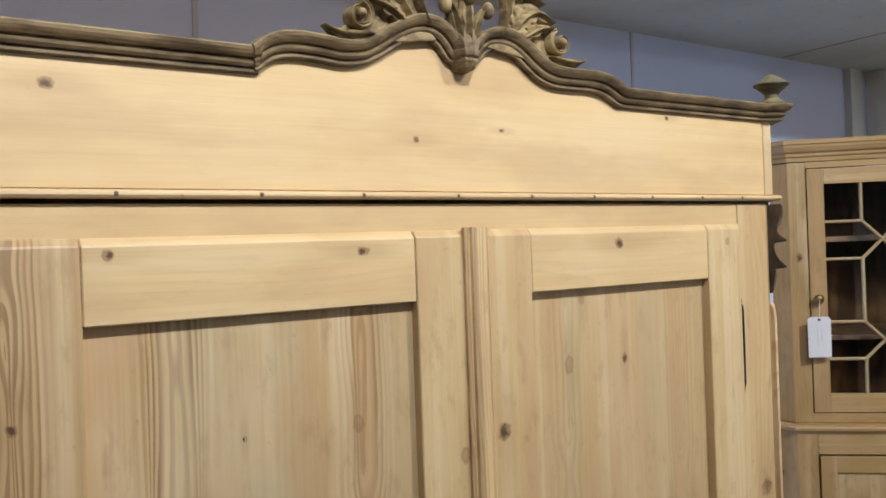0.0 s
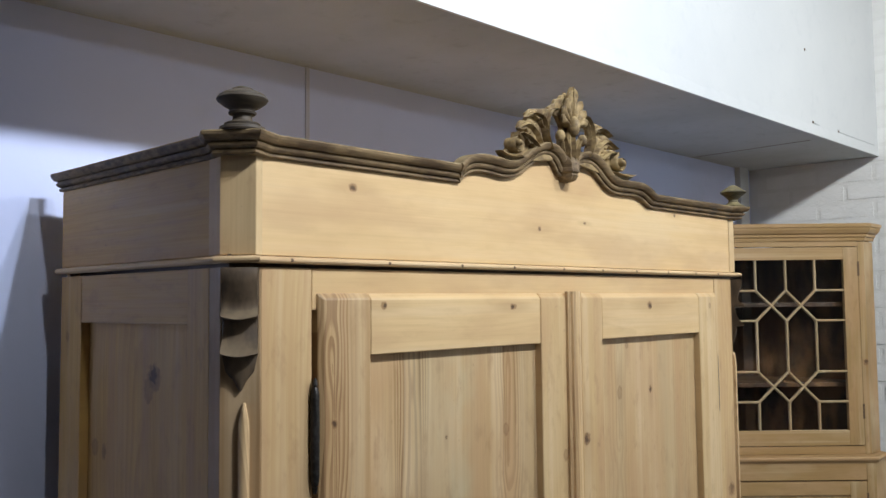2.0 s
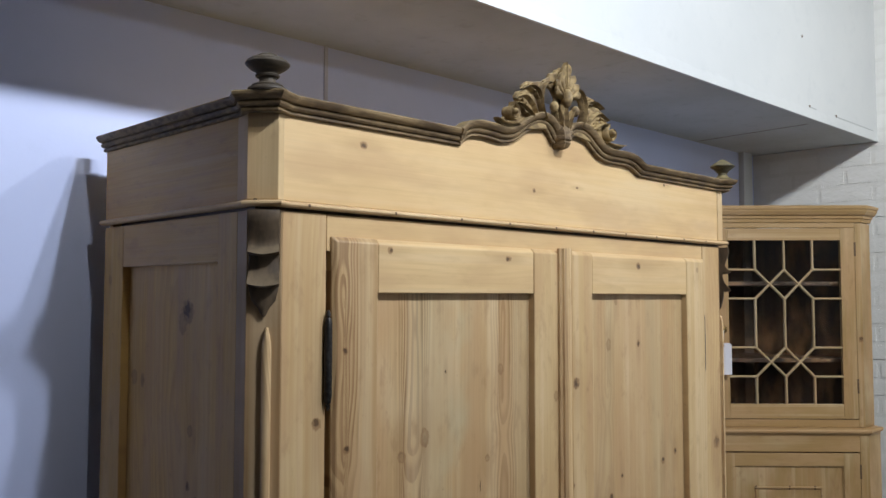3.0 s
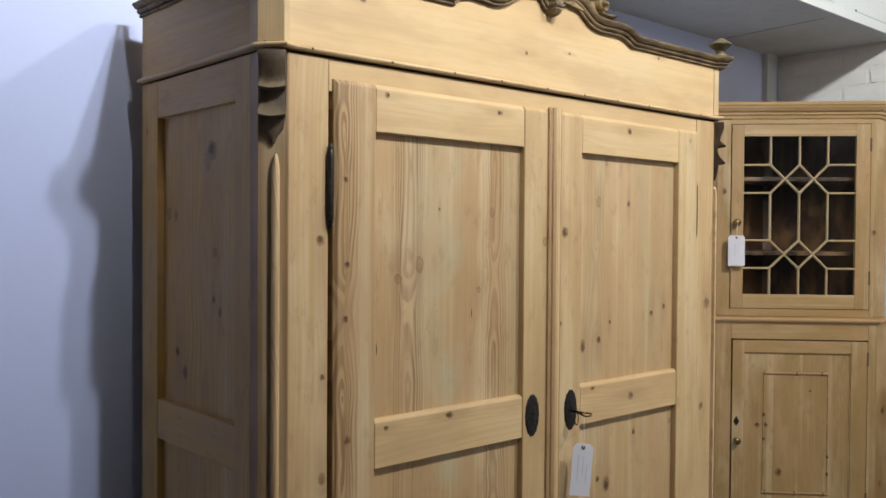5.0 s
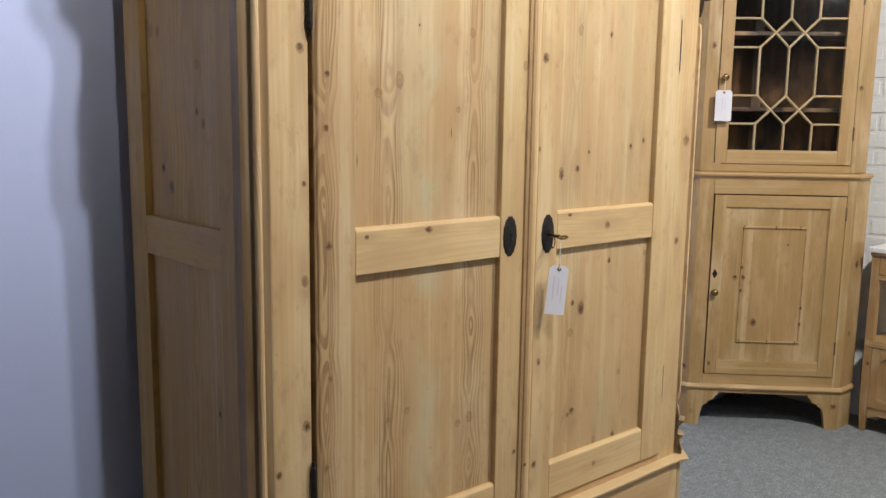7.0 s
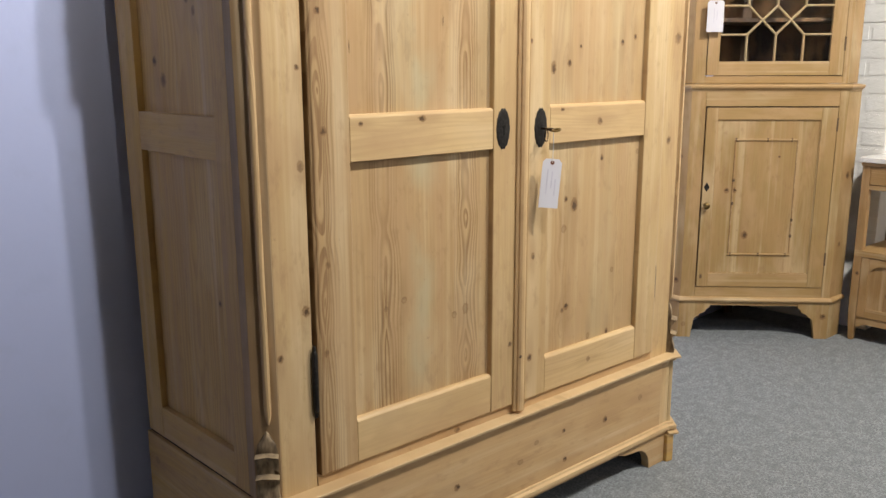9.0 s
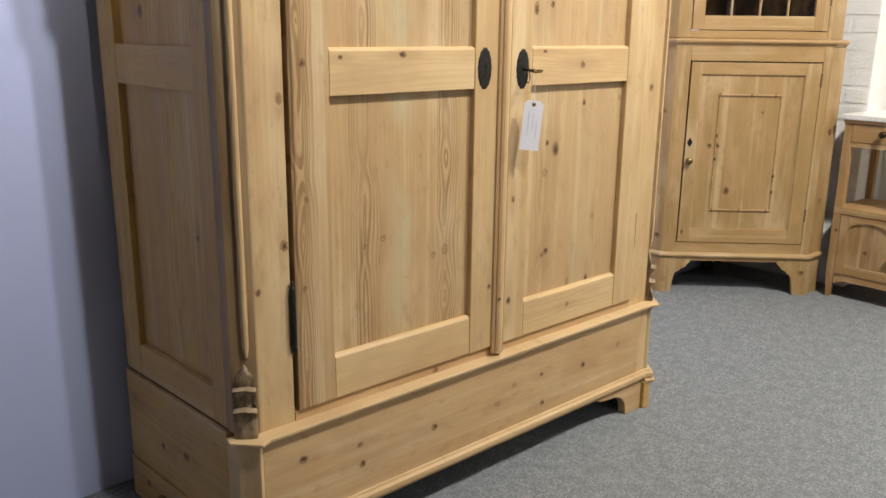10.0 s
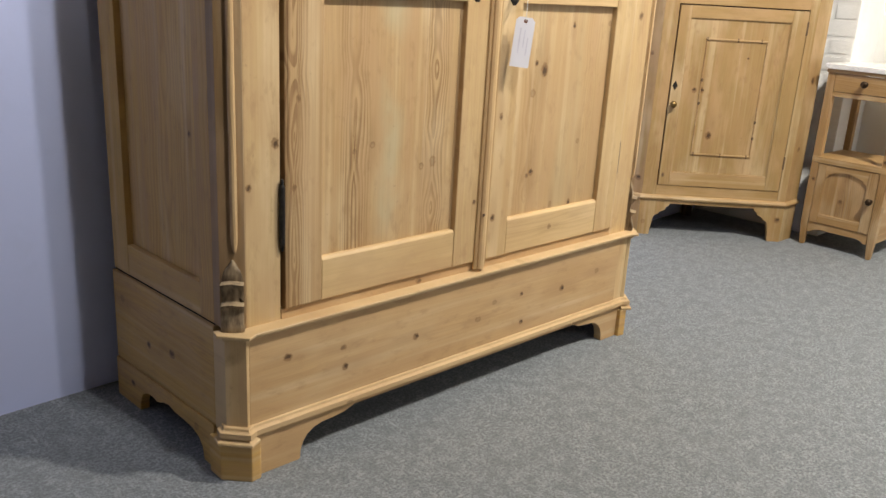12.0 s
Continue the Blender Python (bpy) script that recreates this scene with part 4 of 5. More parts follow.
def cant_sweep(profile, width, crown=0.004, n=6, waist=None, shift=0.0, dip=0.0):
    """An outline of (out, z) on the canted face, pulled across it with a slightly crowned front; waist(z) narrows it."""
    own, rings = bmesh.new(), []
    for i in range(n + 1):
        a = -1 + 2 * i / n
        row = []
        for o, z in profile:
            k = crown * (1 - a * a) if o > 0.002 else 0
            q = CANT_C + CANT_W * (shift + a * width / 2 * (waist(z) if waist else 1.0)) + CANT_N * (o + k)
            row.append(own.verts.new((q.x, q.y, z + (dip * (1 - abs(a) ** 1.5) if o > 0.004 and abs(z - profile[0][1]) > 0.012 else 0))))
        rings.append(row)
    return skin(own, rings)


CORBEL = smooth_line([(0.024, 0.0), (0.026, -0.012), (0.020, -0.030), (0.016, -0.044), (0.019, -0.053), (0.0300, -0.062)], 3) + smooth_line([(0.010, -0.0650), (0.0095, -0.074), (0.0130, -0.088), (0.0200, -0.099), (0.0290, -0.109)], 3) + smooth_line([(0.011, -0.1115), (0.0115, -0.124), (0.0085, -0.138), (0.003, -0.158)], 3)
up_prof = [(-0.002, 0.0)] + [(p.x, p.y) for p in CORBEL] + [(-0.002, -0.158)]
lo_prof = [(-0.002, 0.0)] + [(p.x * 0.85, -p.y * 0.95) for p in CORBEL] + [(-0.002, 0.150)]
BAR = [(-0.002, 0.497), (0.0, 0.4972), (0.004, 0.500), (0.006, 0.508), (0.0072, 0.52), (0.0078, 0.535), (0.0078, 1.535), (0.0072, 1.55), (0.006, 1.562), (0.004, 1.569), (0.0, 1.5728), (-0.002, 1.573)]


def girth(d):
    """Width of a corbel at a distance from its root."""
    pts = ((0.0, 1.0), (0.030, 0.94), (0.050, 0.96), (0.062, 1.0), (0.070, 0.90), (0.090, 0.95), (0.108, 1.0), (0.116, 0.92), (0.132, 0.78), (0.146, 0.34), (0.160, 0.05))
    for (d0, w0), (d1, w1) in zip(pts, pts[1:]):
        if d <= d1:
            f = max(0.0, (d - d0) / (d1 - d0))
            return w0 + (w1 - w0) * f * f * (3 - 2 * f)
    return 0.08


for flip in (False, True):
    side = (lambda b: mirror(b)) if flip else (lambda b: b)
    part("corbel", side(cant_sweep([(o, 1.746 + z) for o, z in up_prof], 0.0465, 0.0030, 12, lambda z: girth(1.746 - z), -0.001, -0.004)), M["corbel"], ward, "dark scrolled corbel", smooth=True, shade_angle=55)
    part("corbel", side(cant_sweep([(o, Z_BASE - 0.002 + z) for o, z in lo_prof], 0.0465, 0.0030, 12, lambda z: girth((z - 0.334) / 0.95), -0.001, 0.004)), M["corbel_low"], ward, "worn scrolled corbel with bare wood", smooth=True, shade_angle=55)
    part("corner_bead", side(cant_sweep(BAR, 0.0145, 0.004, 10, lambda z: min(1.0, 0.25 + max(0.0, min(z - 0.497, 1.573 - z)) / 0.035), -0.006)), M["bead"], ward, "pale half-round corner bead", smooth=True, shade_angle=60)


# doors: one wide board behind a frame of stiles and rails
def planed(x0, x1, y0, y1, z0, z1, cuts, fine=0.0015):
    """A board whose front arrises in cuts ('left', 'right', 'top', 'bottom': width) are planed to a chamfer."""
    bm = box(x0, x1, y0, y1, z0, z1, 0)
    for where, w in cuts.items():
        axis, v = {"left": (0, x0), "right": (0, x1), "top": (2, z1), "bottom": (2, z0)}[where]
        es = [e for e in bm.edges if all(abs(q.co[axis] - v) < 1e-4 and q.co.y < y0 + 1e-4 for q in e.verts)]
        bmesh.ops.bevel(bm, geom=es, offset=w, segments=1, affect="EDGES")
    sharp = [e for e in bm.edges if len(e.link_faces) == 2 and e.calc_face_angle() > 0.5]
    bmesh.ops.bevel(bm, geom=sharp, offset=fine, segments=1, affect="EDGES")
    return bm


def door_part(x0, x1, p0, p1, board, stile_a, stile_b, rail, chamfer, label):
    d = part("door", box(x0 + 0.004, x1 - 0.004, -0.007, 0.006, 0.364, 1.708, 0), M[board], ward, label)
    ends = {"top": 0.008, "bottom": 0.003}
    part("door_stile", planed(x0, p0, -0.022, 0.004, 0.360, 1.713, dict(ends, left=chamfer[0]) if chamfer[0] else ends), M[stile_a], d)
    part("door_stile", planed(p1, x1, -0.022, 0.004, 0.360, 1.713, dict(ends, right=chamfer[1]) if chamfer[1] else ends), M[stile_b], d)
    for z0, z1, cuts in ((1.624, 1.7128, {"top": 0.0082}), (0.996, 1.089, {"top": 0.006}), (0.3603, 0.459, {"top": 0.006, "bottom": 0.003})):
        part("door_rail", planed(p0 + 0.0007, p1 - 0.0007, -0.0213, 0.003, z0, z1, cuts), M[rail], d)
    return d


door_l = door_part(0.1010, 0.664, 0.190, 0.583, "lpanel", "lstile", "mstile", "lrail", (0.007, 0), "pine door with strongly figured panels")
door_r = door_part(0.668, 1.244, 0.772, 1.153, "rpanel", "mstile", "mstile", "rrail", (0, 0.009), "knotty pine door with a key in its lock")
# reeded cover strip at the meeting of the doors
STRIP = [(0.655, -0.021), (0.655, -0.027), (0.659, -0.0305), (0.6625, -0.028), (0.6635, -0.0325), (0.669, -0.0365), (0.676, -0.037), (0.683, -0.0350), (0.6845, -0.031), (0.688, -0.0335), (0.692, -0.0295), (0.693, -0.021)]
part("cover_strip", prism(STRIP, 0.345, 1.716, bevel=0.0), M["bead"], door_r, "reeded cover strip, paler on its ridge")

# drying cracks in the panel and a nail in the cover strip
for cx, cz, ch in ((0.204, 1.218, 0.014), (0.445, 1.273, 0.010), (0.356, 1.486, 0.003)):
    part("crack", prism([(cx, cz - ch), (cx + 0.0009, cz), (cx, cz + ch), (cx - 0.0009, cz)], -0.0073, -0.006, "xz"), M["hole"], door_l)
part("nail", ellipsoid((0.668, -0.0365, 0.487), (0.0045, 0.0018, 0.0045), seg=10), M["nailhead"], door_r)

# long pin hinges
for dr, hx, hy, zz in ((door_l, 0.0935, -0.0185, ((1.452, 1.588), (0.498, 0.632))), (door_r, 1.2490, -0.0090, ((1.430, 1.578), (0.515, 0.628)))):
    for z0, z1 in zz:
        h = part("hinge", lathe([(0.001, 0), (0.0045, 0.002), (0.0062, 0.012), (0.0065, (z1 - z0) * 0.5), (0.0062, z1 - z0 - 0.012), (0.0045, z1 - z0 - 0.003), (0.001, z1 - z0)], (hx, hy, z0), 12), M["iron"], dr, "black iron pin hinge", smooth=True, shade_angle=60)
        part("hinge_tip", lathe([(0.001, -0.010), (0.003, -0.007), (0.0042, 0.0)], (hx, hy, z0), 10), M["iron"], h)
        part("hinge_tip", lathe([(0.0042, 0.0), (0.003, 0.007), (0.001, 0.010)], (hx, hy, z1), 10), M["iron"], h)


def escutcheon(cx, cz, parent):
    """A black oval plate with a wavy rim, dished and pierced by the keyhole."""
    own, rings, n = bmesh.new(), [], 112
    for k, y in ((1.0, -0.0205), (1.0, -0.0228), (0.90, -0.0245), (0.72, -0.0240), (0.45, -0.0252)):
        row = []
        for i in range(n):
            a = 2 * math.pi * i / n
            wave = 1 + 0.026 * math.cos(14 * a)
            row.append(own.verts.new((cx + 0.0215 * k * wave * math.cos(a), y, cz + 0.046 * k * wave * math.sin(a))))
        rings.append(row)
    e = part("escutcheon", skin(own, rings), M["iron"], parent, "black oval keyhole plate", smooth=True, shade_angle=50)
    part("keyhole", lathe([(0.001, 0), (0.0042, 0.0), (0.0042, 0.001), (0.001, 0.001)], (0, 0, 0), 12), M["hole"], e).matrix_local = pose(cx, -0.0253, cz + 0.004, 90, 0, 0)
    return e


escutcheon(0.612, 1.041, door_l)
escutcheon(0.738, 1.037, door_r)
part("keyhole_slot", box(0.6105, 0.6135, -0.0262, -0.0250, 1.026, 1.043, 0), M["hole"], door_l)

# the key in the lock, on its ring
key = thing("key", pose(0.738, -0.0255, 1.036), "old steel key standing in the wardrobe lock", "key")
part("key_shank", tube([(0, 0.004, 0), (0.0, -0.036, -0.002)], 0.0032, 10), M["bronze"], key, smooth=True)
bm = tube([(0.0085 * math.cos(2 * math.pi * i / 20), -0.046 + 0.0105 * math.sin(2 * math.pi * i / 20), -0.002 + 0.002 * math.cos(2 * math.pi * i / 20)) for i in range(21)], 0.0024, 8)
part("key_bow", bm, M["brass"], key, "worn oval key bow", smooth=True)
part("key_collar", tube([(0, -0.028, -0.0015), (0, -0.034, -0.002)], 0.0048, 10), M["bronze"], key, smooth=True)

part("key_ring", tube([(-0.003 + 0.006 * math.cos(2 * math.pi * i / 20), -0.018, -0.016 + 0.014 * math.sin(2 * math.pi * i / 20)) for i in range(21)], 0.0013, 6), M["bronze"], key, "thin wire ring", smooth=True)

# price labels
def price_tag(m, w, h, string_to, tilt_label, bars):
    t = thing("price_tag", m, tilt_label, "price tag", "price tags")
    c = 0.008
    part("card", prism([(-w / 2 + c, 0), (w / 2 - c, 0), (w / 2, -c), (w / 2, -h), (-w / 2, -h), (-w / 2, -c)], -0.0005, 0.0005, "xz"), M["card"], t)
    ring = lathe([(0.0022, -0.0009), (0.0048, -0.0009), (0.0048, 0.0009), (0.0022, 0.0009)], (0, 0, 0), 16)
    part("eyelet", ring, M["eyelet"], t).matrix_local = pose(0, 0, -0.009, 90, 0, 0)
    part("string", tube([(0, -0.001, -0.009), (string_to[0] * 0.4, string_to[1] * 0.5 - 0.002, string_to[2] * 0.45), string_to], 0.0009, 6), M["string"], t)
    for x, z0, z1 in bars:
        part("writing", box(x - 0.0014, x + 0.0014, -0.0009, -0.0004, -h * z1, -h * z0, 0), M["ink"], t, "faint handwriting strokes")
    return t


price_tag(pose(0.741, -0.060, 0.966, -4, 6, -32), 0.047, 0.116, (-0.004, 0.004, 0.062), "long white price tag hanging from the wardrobe key", [(-0.009, 0.22, 0.72), (0.002, 0.25, 0.60), (0.011, 0.4, 0.75)])

# the base: plinth boards, mouldings, corner blocks and bracket feet
BX0, BY = -0.034, BY0
BMID = 0.664                   # middle of the base
BOARD_R = 1.283                # right end of the plinth board


def mirror_base(bm, mid=BMID):
    for v in bm.verts:
        v.co.x = 2 * mid - v.co.x
    return bm


def base_path(back=BACK, g=0.0):
    left = [(BX0 - g, back), (BX0 - g, 0.012), (BX0 - 0.004 - g, -0.005), (-0.006, BY - 0.008 - g), (0.009, BY - g)]
    return left + [(2 * BMID - x, y) for x, y in reversed(left)]


def base_post(g):
    return [(BX0 - g, 0.012 + g), (BX0 - 0.001 - g, -0.004), (-0.004, BY - 0.0045 - g), (0.005 + g, BY - g), (0.005 + g, 0.03), (BX0 - g, 0.045)]


part("plinth_board", box(0.0052, BOARD_R, BY, BY + 0.022, 0.10, 0.318, 0.001), M["plinth"], ward, "knotty plinth board")
CAP = [(-0.028, -0.0135), (0.0015, -0.0135), (0.0025, -0.0095), (0.0060, -0.0050), (0.0125, -0.0040), (0.0155, -0.0025), (0.0160, 0.0022), (0.0148, 0.0036), (-0.030, 0.005)]
part("base_moulding", sweep_plan(CAP, base_path()[1:-1], 0.332), M["mould_x"], ward, "pale moulding along the top of the base")
FOOTM = [(-0.01, -0.0215), (0.0125, -0.0215), (0.0140, -0.0205), (0.0140, -0.0095), (0.0128, -0.0085), (0.0085, -0.0080), (0.0055, -0.0060), (0.0045, -0.0015), (0.0035, -0.0002), (-0.01, 0.001)]
part("foot_moulding", sweep_plan(FOOTM, base_path()[1:-1], 0.124), M["mould_x"], ward, "pale moulding above the bracket feet")
for flip in (False, True):
    side = (lambda b: mirror(b)) if flip else (lambda b: b)
    # near-black fill: the dirt and depth shade of the seam in one colour
    part("dirt_seam", side(splayed(box(SX0 + 0.002, SX0 + 0.012, 0.0505, BACK - 0.002, 0.330, Z_BASE + 0.001, 0))), M["hole"], ward)
BRACK = [(0.0165, 0.0), (0.124, 0.0), (0.127, 0.004), (0.128, 0.022), (0.134, 0.040), (0.146, 0.056), (0.163, 0.067), (0.185, 0.073), (0.215, 0.075), (0.245, 0.078), (0.262, 0.084), (0.274, 0.088), (0.280, 0.097), (0.280, 0.1035), (0.0165, 0.1035)]
SBRACK = [(0.0455, 0.0), (0.090, 0.0), (0.093, 0.014), (0.098, 0.030), (0.112, 0.047), (0.138, 0.058), (0.176, 0.062), (0.218, 0.064), (0.243, 0.071), (0.268, 0.067), (0.298, 0.056), (0.322, 0.061), (0.352, 0.058), (0.372, 0.046), (0.382, 0.024), (0.385, 0.0), (BACK, 0.0), (BACK, 0.103), (0.0455, 0.103)]
for flip in (False, True):
    side = (lambda b: mirror_base(b)) if flip else (lambda b: b)
    foot = [(max(x, 0.042), z) for x, z in BRACK] if flip else BRACK
    bm = prism(foot, BY - 0.004, BY + 0.022, "xz", 0.0015)
    part("bracket_foot", mirror_base(bm, 0.68) if flip else bm, M["plinth"], ward)
    part("side_bracket", side(splayed(prism(SBRACK, BX0 - 0.004, BX0 + 0.018, "yz", 0.0015))), M["sidebase"], ward)
    part("plinth_side", side(splayed(box(BX0, BX0 + 0.02, 0.045, BACK, 0.1045, 0.3315, 0.0018))), M["sidebase"], ward)
    bm = prism(base_post(0.0), 0.10, 0.318, bevel=0.0012)
    if flip:
        bm = box(0.0052, 2 * BMID - BOARD_R - 0.0004, BY + 0.0012, BY + 0.022, 0.10, 0.318, 0.001, bm)
    part("base_post", side(bm), M["post"], ward)
    part("corner_block", side(prism(base_post(0.016), 0.0, 0.0885, bevel=0.003)), M["sidebase"], ward, "worn block foot at the corner")
    part("block_cap", side(sweep_plan([(-0.01, 0.0), (0.0195, 0.0), (0.0205, 0.003), (0.0195, 0.0065), (0.012, 0.0085), (0.0075, 0.0125), (0.008, 0.0165), (0.006, 0.019), (-0.01, 0.0195)], base_path()[1:5], 0.0888)), M["post"], ward)
part("foot_strip", box(0.275, 1.09, BY - 0.002, BY + 0.02, 0.088, 0.1034, 0.001), M["plinth"], ward)


# ---- the corner cabinet ----
CAB = pose(2.6065, 0.3935, 0, 0, 0, -45)
cab = thing("corner_cupboard", CAB, "tall pine corner cupboard with a glazed upper door", "corner cupboard")


def cab_path(front, cant, v0=0.0):
    return [(-front - cant, v0 + cant), (-front, v0), (front, v0), (front + cant, v0 + cant)]


def flat_ring(o0, o1, i0, i1, t0, t1, v0, v1, bm=None):
    """A frame with an opening: outer width o0..o1, opening i0..i1, and heights t0, (opening) and t1."""
    bm = box(o0, i0, v0, v1, t0[0], t1[1], 0.001, bm)
    bm = box(i1, o1, v0, v1, t0[0], t1[1], 0.001, bm)
    bm = box(i0, i1, v0, v1, t0[0], t0[1], 0.001, bm)
    return box(i0, i1, v0, v1, t1[0], t1[1], 0.001, bm)


# lower case: canted sides, stiles and rails round the door
D0, D1 = -0.257, 0.283      # door, across
# dark core puts shade into the gaps round the door
part("lower_case", prism([(-0.32, 0.022), (0.32, 0.022), (0.40, 0.08), (0.03, 0.44), (-0.03, 0.44), (-0.40, 0.08)], 0.17, 1.075), M["cab_shade"], cab)
for s in (-1, 1):
    part("canted_side", prism([(s * 0.32, 0.0), (s * 0.402, 0.078), (s * 0.402, 0.095), (s * 0.32, 0.0218)], 0.17, 1.075, bevel=0.001), M["cab"], cab)
part("case_stile", box(-0.32, D0 - 0.002, 0.0, 0.0215, 0.17, 1.075, 0.0012), M["cab"], cab)
part("case_stile", box(D1 + 0.002, 0.32, 0.0, 0.0215, 0.17, 1.075, 0.0012), M["cab"], cab)
part("case_rail", box(D0 - 0.0015, D1 + 0.0015, 0.0005, 0.0215, 1.011, 1.075, 0.0012), M["cab_x"], cab)
part("case_rail", box(D0 - 0.0015, D1 + 0.0015, 0.0005, 0.0215, 0.17, 0.231, 0.0012), M["cab_x"], cab)
low = part("door", box(D0 + 0.005, D1 - 0.003, 0.004, 0.018, 0.236, 1.004, 0), M["cab"], cab, "panelled lower door with a nailed bead")
part("door_stile", box(D0 + 0.0035, -0.207, -0.004, 0.016, 0.233, 1.0055, 0.0012), M["cab"], low)
part("door_stile", box(0.218, D1 - 0.0015, -0.004, 0.016, 0.233, 1.0055, 0.0012), M["cab"], low)
part("door_rail", box(-0.207, 0.218, -0.0035, 0.016, 0.956, 1.0055, 0.0012), M["cab_x"], low)
part("door_rail", box(-0.207, 0.218, -0.0035, 0.016, 0.233, 0.292, 0.0012), M["cab_x"], low)
for z in (0.872, 0.378):
    part("panel_bead", box(-0.130, 0.136, -0.002, 0.006, z - 0.0035, z + 0.0035, 0.0025), M["cab_x"], low)
    # thin darker strip just below each level bead
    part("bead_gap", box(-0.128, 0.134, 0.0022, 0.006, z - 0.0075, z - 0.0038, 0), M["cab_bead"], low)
for x in (-0.125, 0.131):
    # upright beads are narrower and darker than the level ones
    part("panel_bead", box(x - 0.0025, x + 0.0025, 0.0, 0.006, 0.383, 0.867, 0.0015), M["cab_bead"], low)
for x, z in ((-0.124, 0.872), (0.006, 0.872), (0.105, 0.872), (-0.118, 0.378), (0.0, 0.378), (0.115, 0.378), (-0.124, 0.60), (-0.124, 0.70), (0.130, 0.53), (0.130, 0.46)):
    part("nail", ellipsoid((x, -0.0008, z), (0.0055, 0.0012, 0.008), seg=10), M["nailhead"], low)
part("inner_edge", flat_ring(-0.2075, 0.2185, -0.203, 0.214, (0.2915, 0.296), (0.952, 0.9565), 0.0005, 0.0045), M["cab"], low)


def knob(p, r, mat, parent, label):
    k = part("knob", lathe([(0.001, 0), (r * 0.75, 0.0), (r * 0.75, 0.002), (r * 0.42, 0.004), (r * 0.40, 0.010), (r * 0.8, 0.014), (r, 0.019), (r * 0.92, 0.024), (r * 0.5, 0.028), (0.001, 0.029)], (0, 0, 0), 18), M[mat], parent, label, smooth=True, shade_angle=50)
    k.matrix_local = pose(*p, 90, 0, 0)
    return k


knob((-0.236, -0.004, 0.592), 0.0150, "brass", low, "small worn brass knob")
part("escutcheon", prism([(-0.236, 0.650), (-0.224, 0.670), (-0.236, 0.692), (-0.248, 0.670)], -0.0055, -0.003, "xz", 0.001), M["iron"], low, "dark diamond keyhole plate")
for z in (0.36, 0.935):
    part("hinge", box(D1 - 0.004, D1 + 0.004, -0.005, 0.002, z - 0.028, z + 0.028, 0.001), M["nailhead"], low)

# shoulder moulding, feet
SHO = [(-0.03, -0.016), (0.002, -0.016), (0.004, -0.011), (0.009, -0.008), (0.014, -0.003), (0.0150, 0.004), (0.012, 0.008), (-0.03, 0.013)]
part("shoulder_moulding", sweep_plan(SHO, cab_path(0.32, 0.082), 1.090), M["cab_dirty"], cab, "worn moulded ledge between the two cases")
part("shoulder_board", prism([(-0.33, 0.0), (0.33, 0.0), (0.40, 0.07), (0.03, 0.44), (-0.03, 0.44), (-0.40, 0.07)], 1.076, 1.100), M["cab"], cab)
CABF = [(-0.02, -0.016), (0.004, -0.016), (0.012, -0.010), (0.0135, -0.004), (0.010, 0.003), (0.003, 0.008), (-0.02, 0.009)]
part("foot_moulding", sweep_plan(CABF, cab_path(0.322, 0.082), 0.178), M["cab_dirty"], cab, "worn base moulding")
FEET = [(-0.322, 0.0), (-0.268, 0.0), (-0.262, 0.045), (-0.255, 0.083), (-0.246, 0.094), (-0.236, 0.096), (-0.231, 0.107), (-0.218, 0.112), (-0.207, 0.118), (-0.203, 0.130), (-0.192, 0.136), (-0.188, 0.148), (-0.188, 0.163), (-0.322, 0.163)]
part("bracket_foot", prism(FEET, -0.002, 0.020, "xz", 0.001), M["cab"], cab)
part("bracket_foot", prism([(-x + 0.0, z) for x, z in FEET], -0.002, 0.020, "xz", 0.001), M["cab"], cab)
for s in (-1, 1):
    part("side_foot", prism([(s * 0.3225, -0.001), (s * 0.404, 0.080), (s * 0.39, 0.094), (s * 0.3225, 0.021)], 0.0, 0.163, bevel=0.001), M["cab"], cab)
part("base_rail", box(-0.189, 0.189, 0.0, 0.019, 0.147, 0.163, 0.001), M["cab_x"], cab)
part("back_foot", box(-0.02, 0.02, 0.38, 0.42, 0.0, 0.17, 0.001), M["cab_shade"], cab)

# upper case: open inside, with shelves behind the glass
U0, U1 = -0.262, 0.292
UV = 0.022
for s in (-1, 1):
    part("canted_side", prism([(s * 0.318, UV), (s * 0.385, UV + 0.066), (s * 0.372, UV + 0.079), (s * 0.318, UV + 0.020)], 1.104, 1.915, bevel=0.001), M["cab"], cab)
    part("case_back", prism([(s * 0.384, UV + 0.07), (s * 0.03, 0.425), (s * 0.02, 0.414), (s * 0.371, UV + 0.078)], 1.104, 1.915), M["cab_shade"], cab)
part("case_back", box(-0.035, 0.035, 0.415, 0.43, 1.104, 1.915, 0), M["cab_shade"], cab)
part("case_stile", box(-0.318, U0 - 0.002, UV, UV + 0.020, 1.104, 1.915, 0.0012), M["cab"], cab)
part("case_stile", box(U1 + 0.002, 0.318, UV, UV + 0.020, 1.104, 1.915, 0.0012), M["cab"], cab)
part("case_rail", box(U0 - 0.002, U1 + 0.002, UV + 0.0005, UV + 0.020, 1.104, 1.134, 0.0012), M["cab_x"], cab)
part("case_rail", box(U0 - 0.002, U1 + 0.002, UV + 0.0005, UV + 0.020, 1.897, 1.935, 0.0012), M["cab_x"], cab)
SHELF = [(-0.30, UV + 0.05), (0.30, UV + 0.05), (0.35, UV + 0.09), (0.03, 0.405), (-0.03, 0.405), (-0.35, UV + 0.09)]
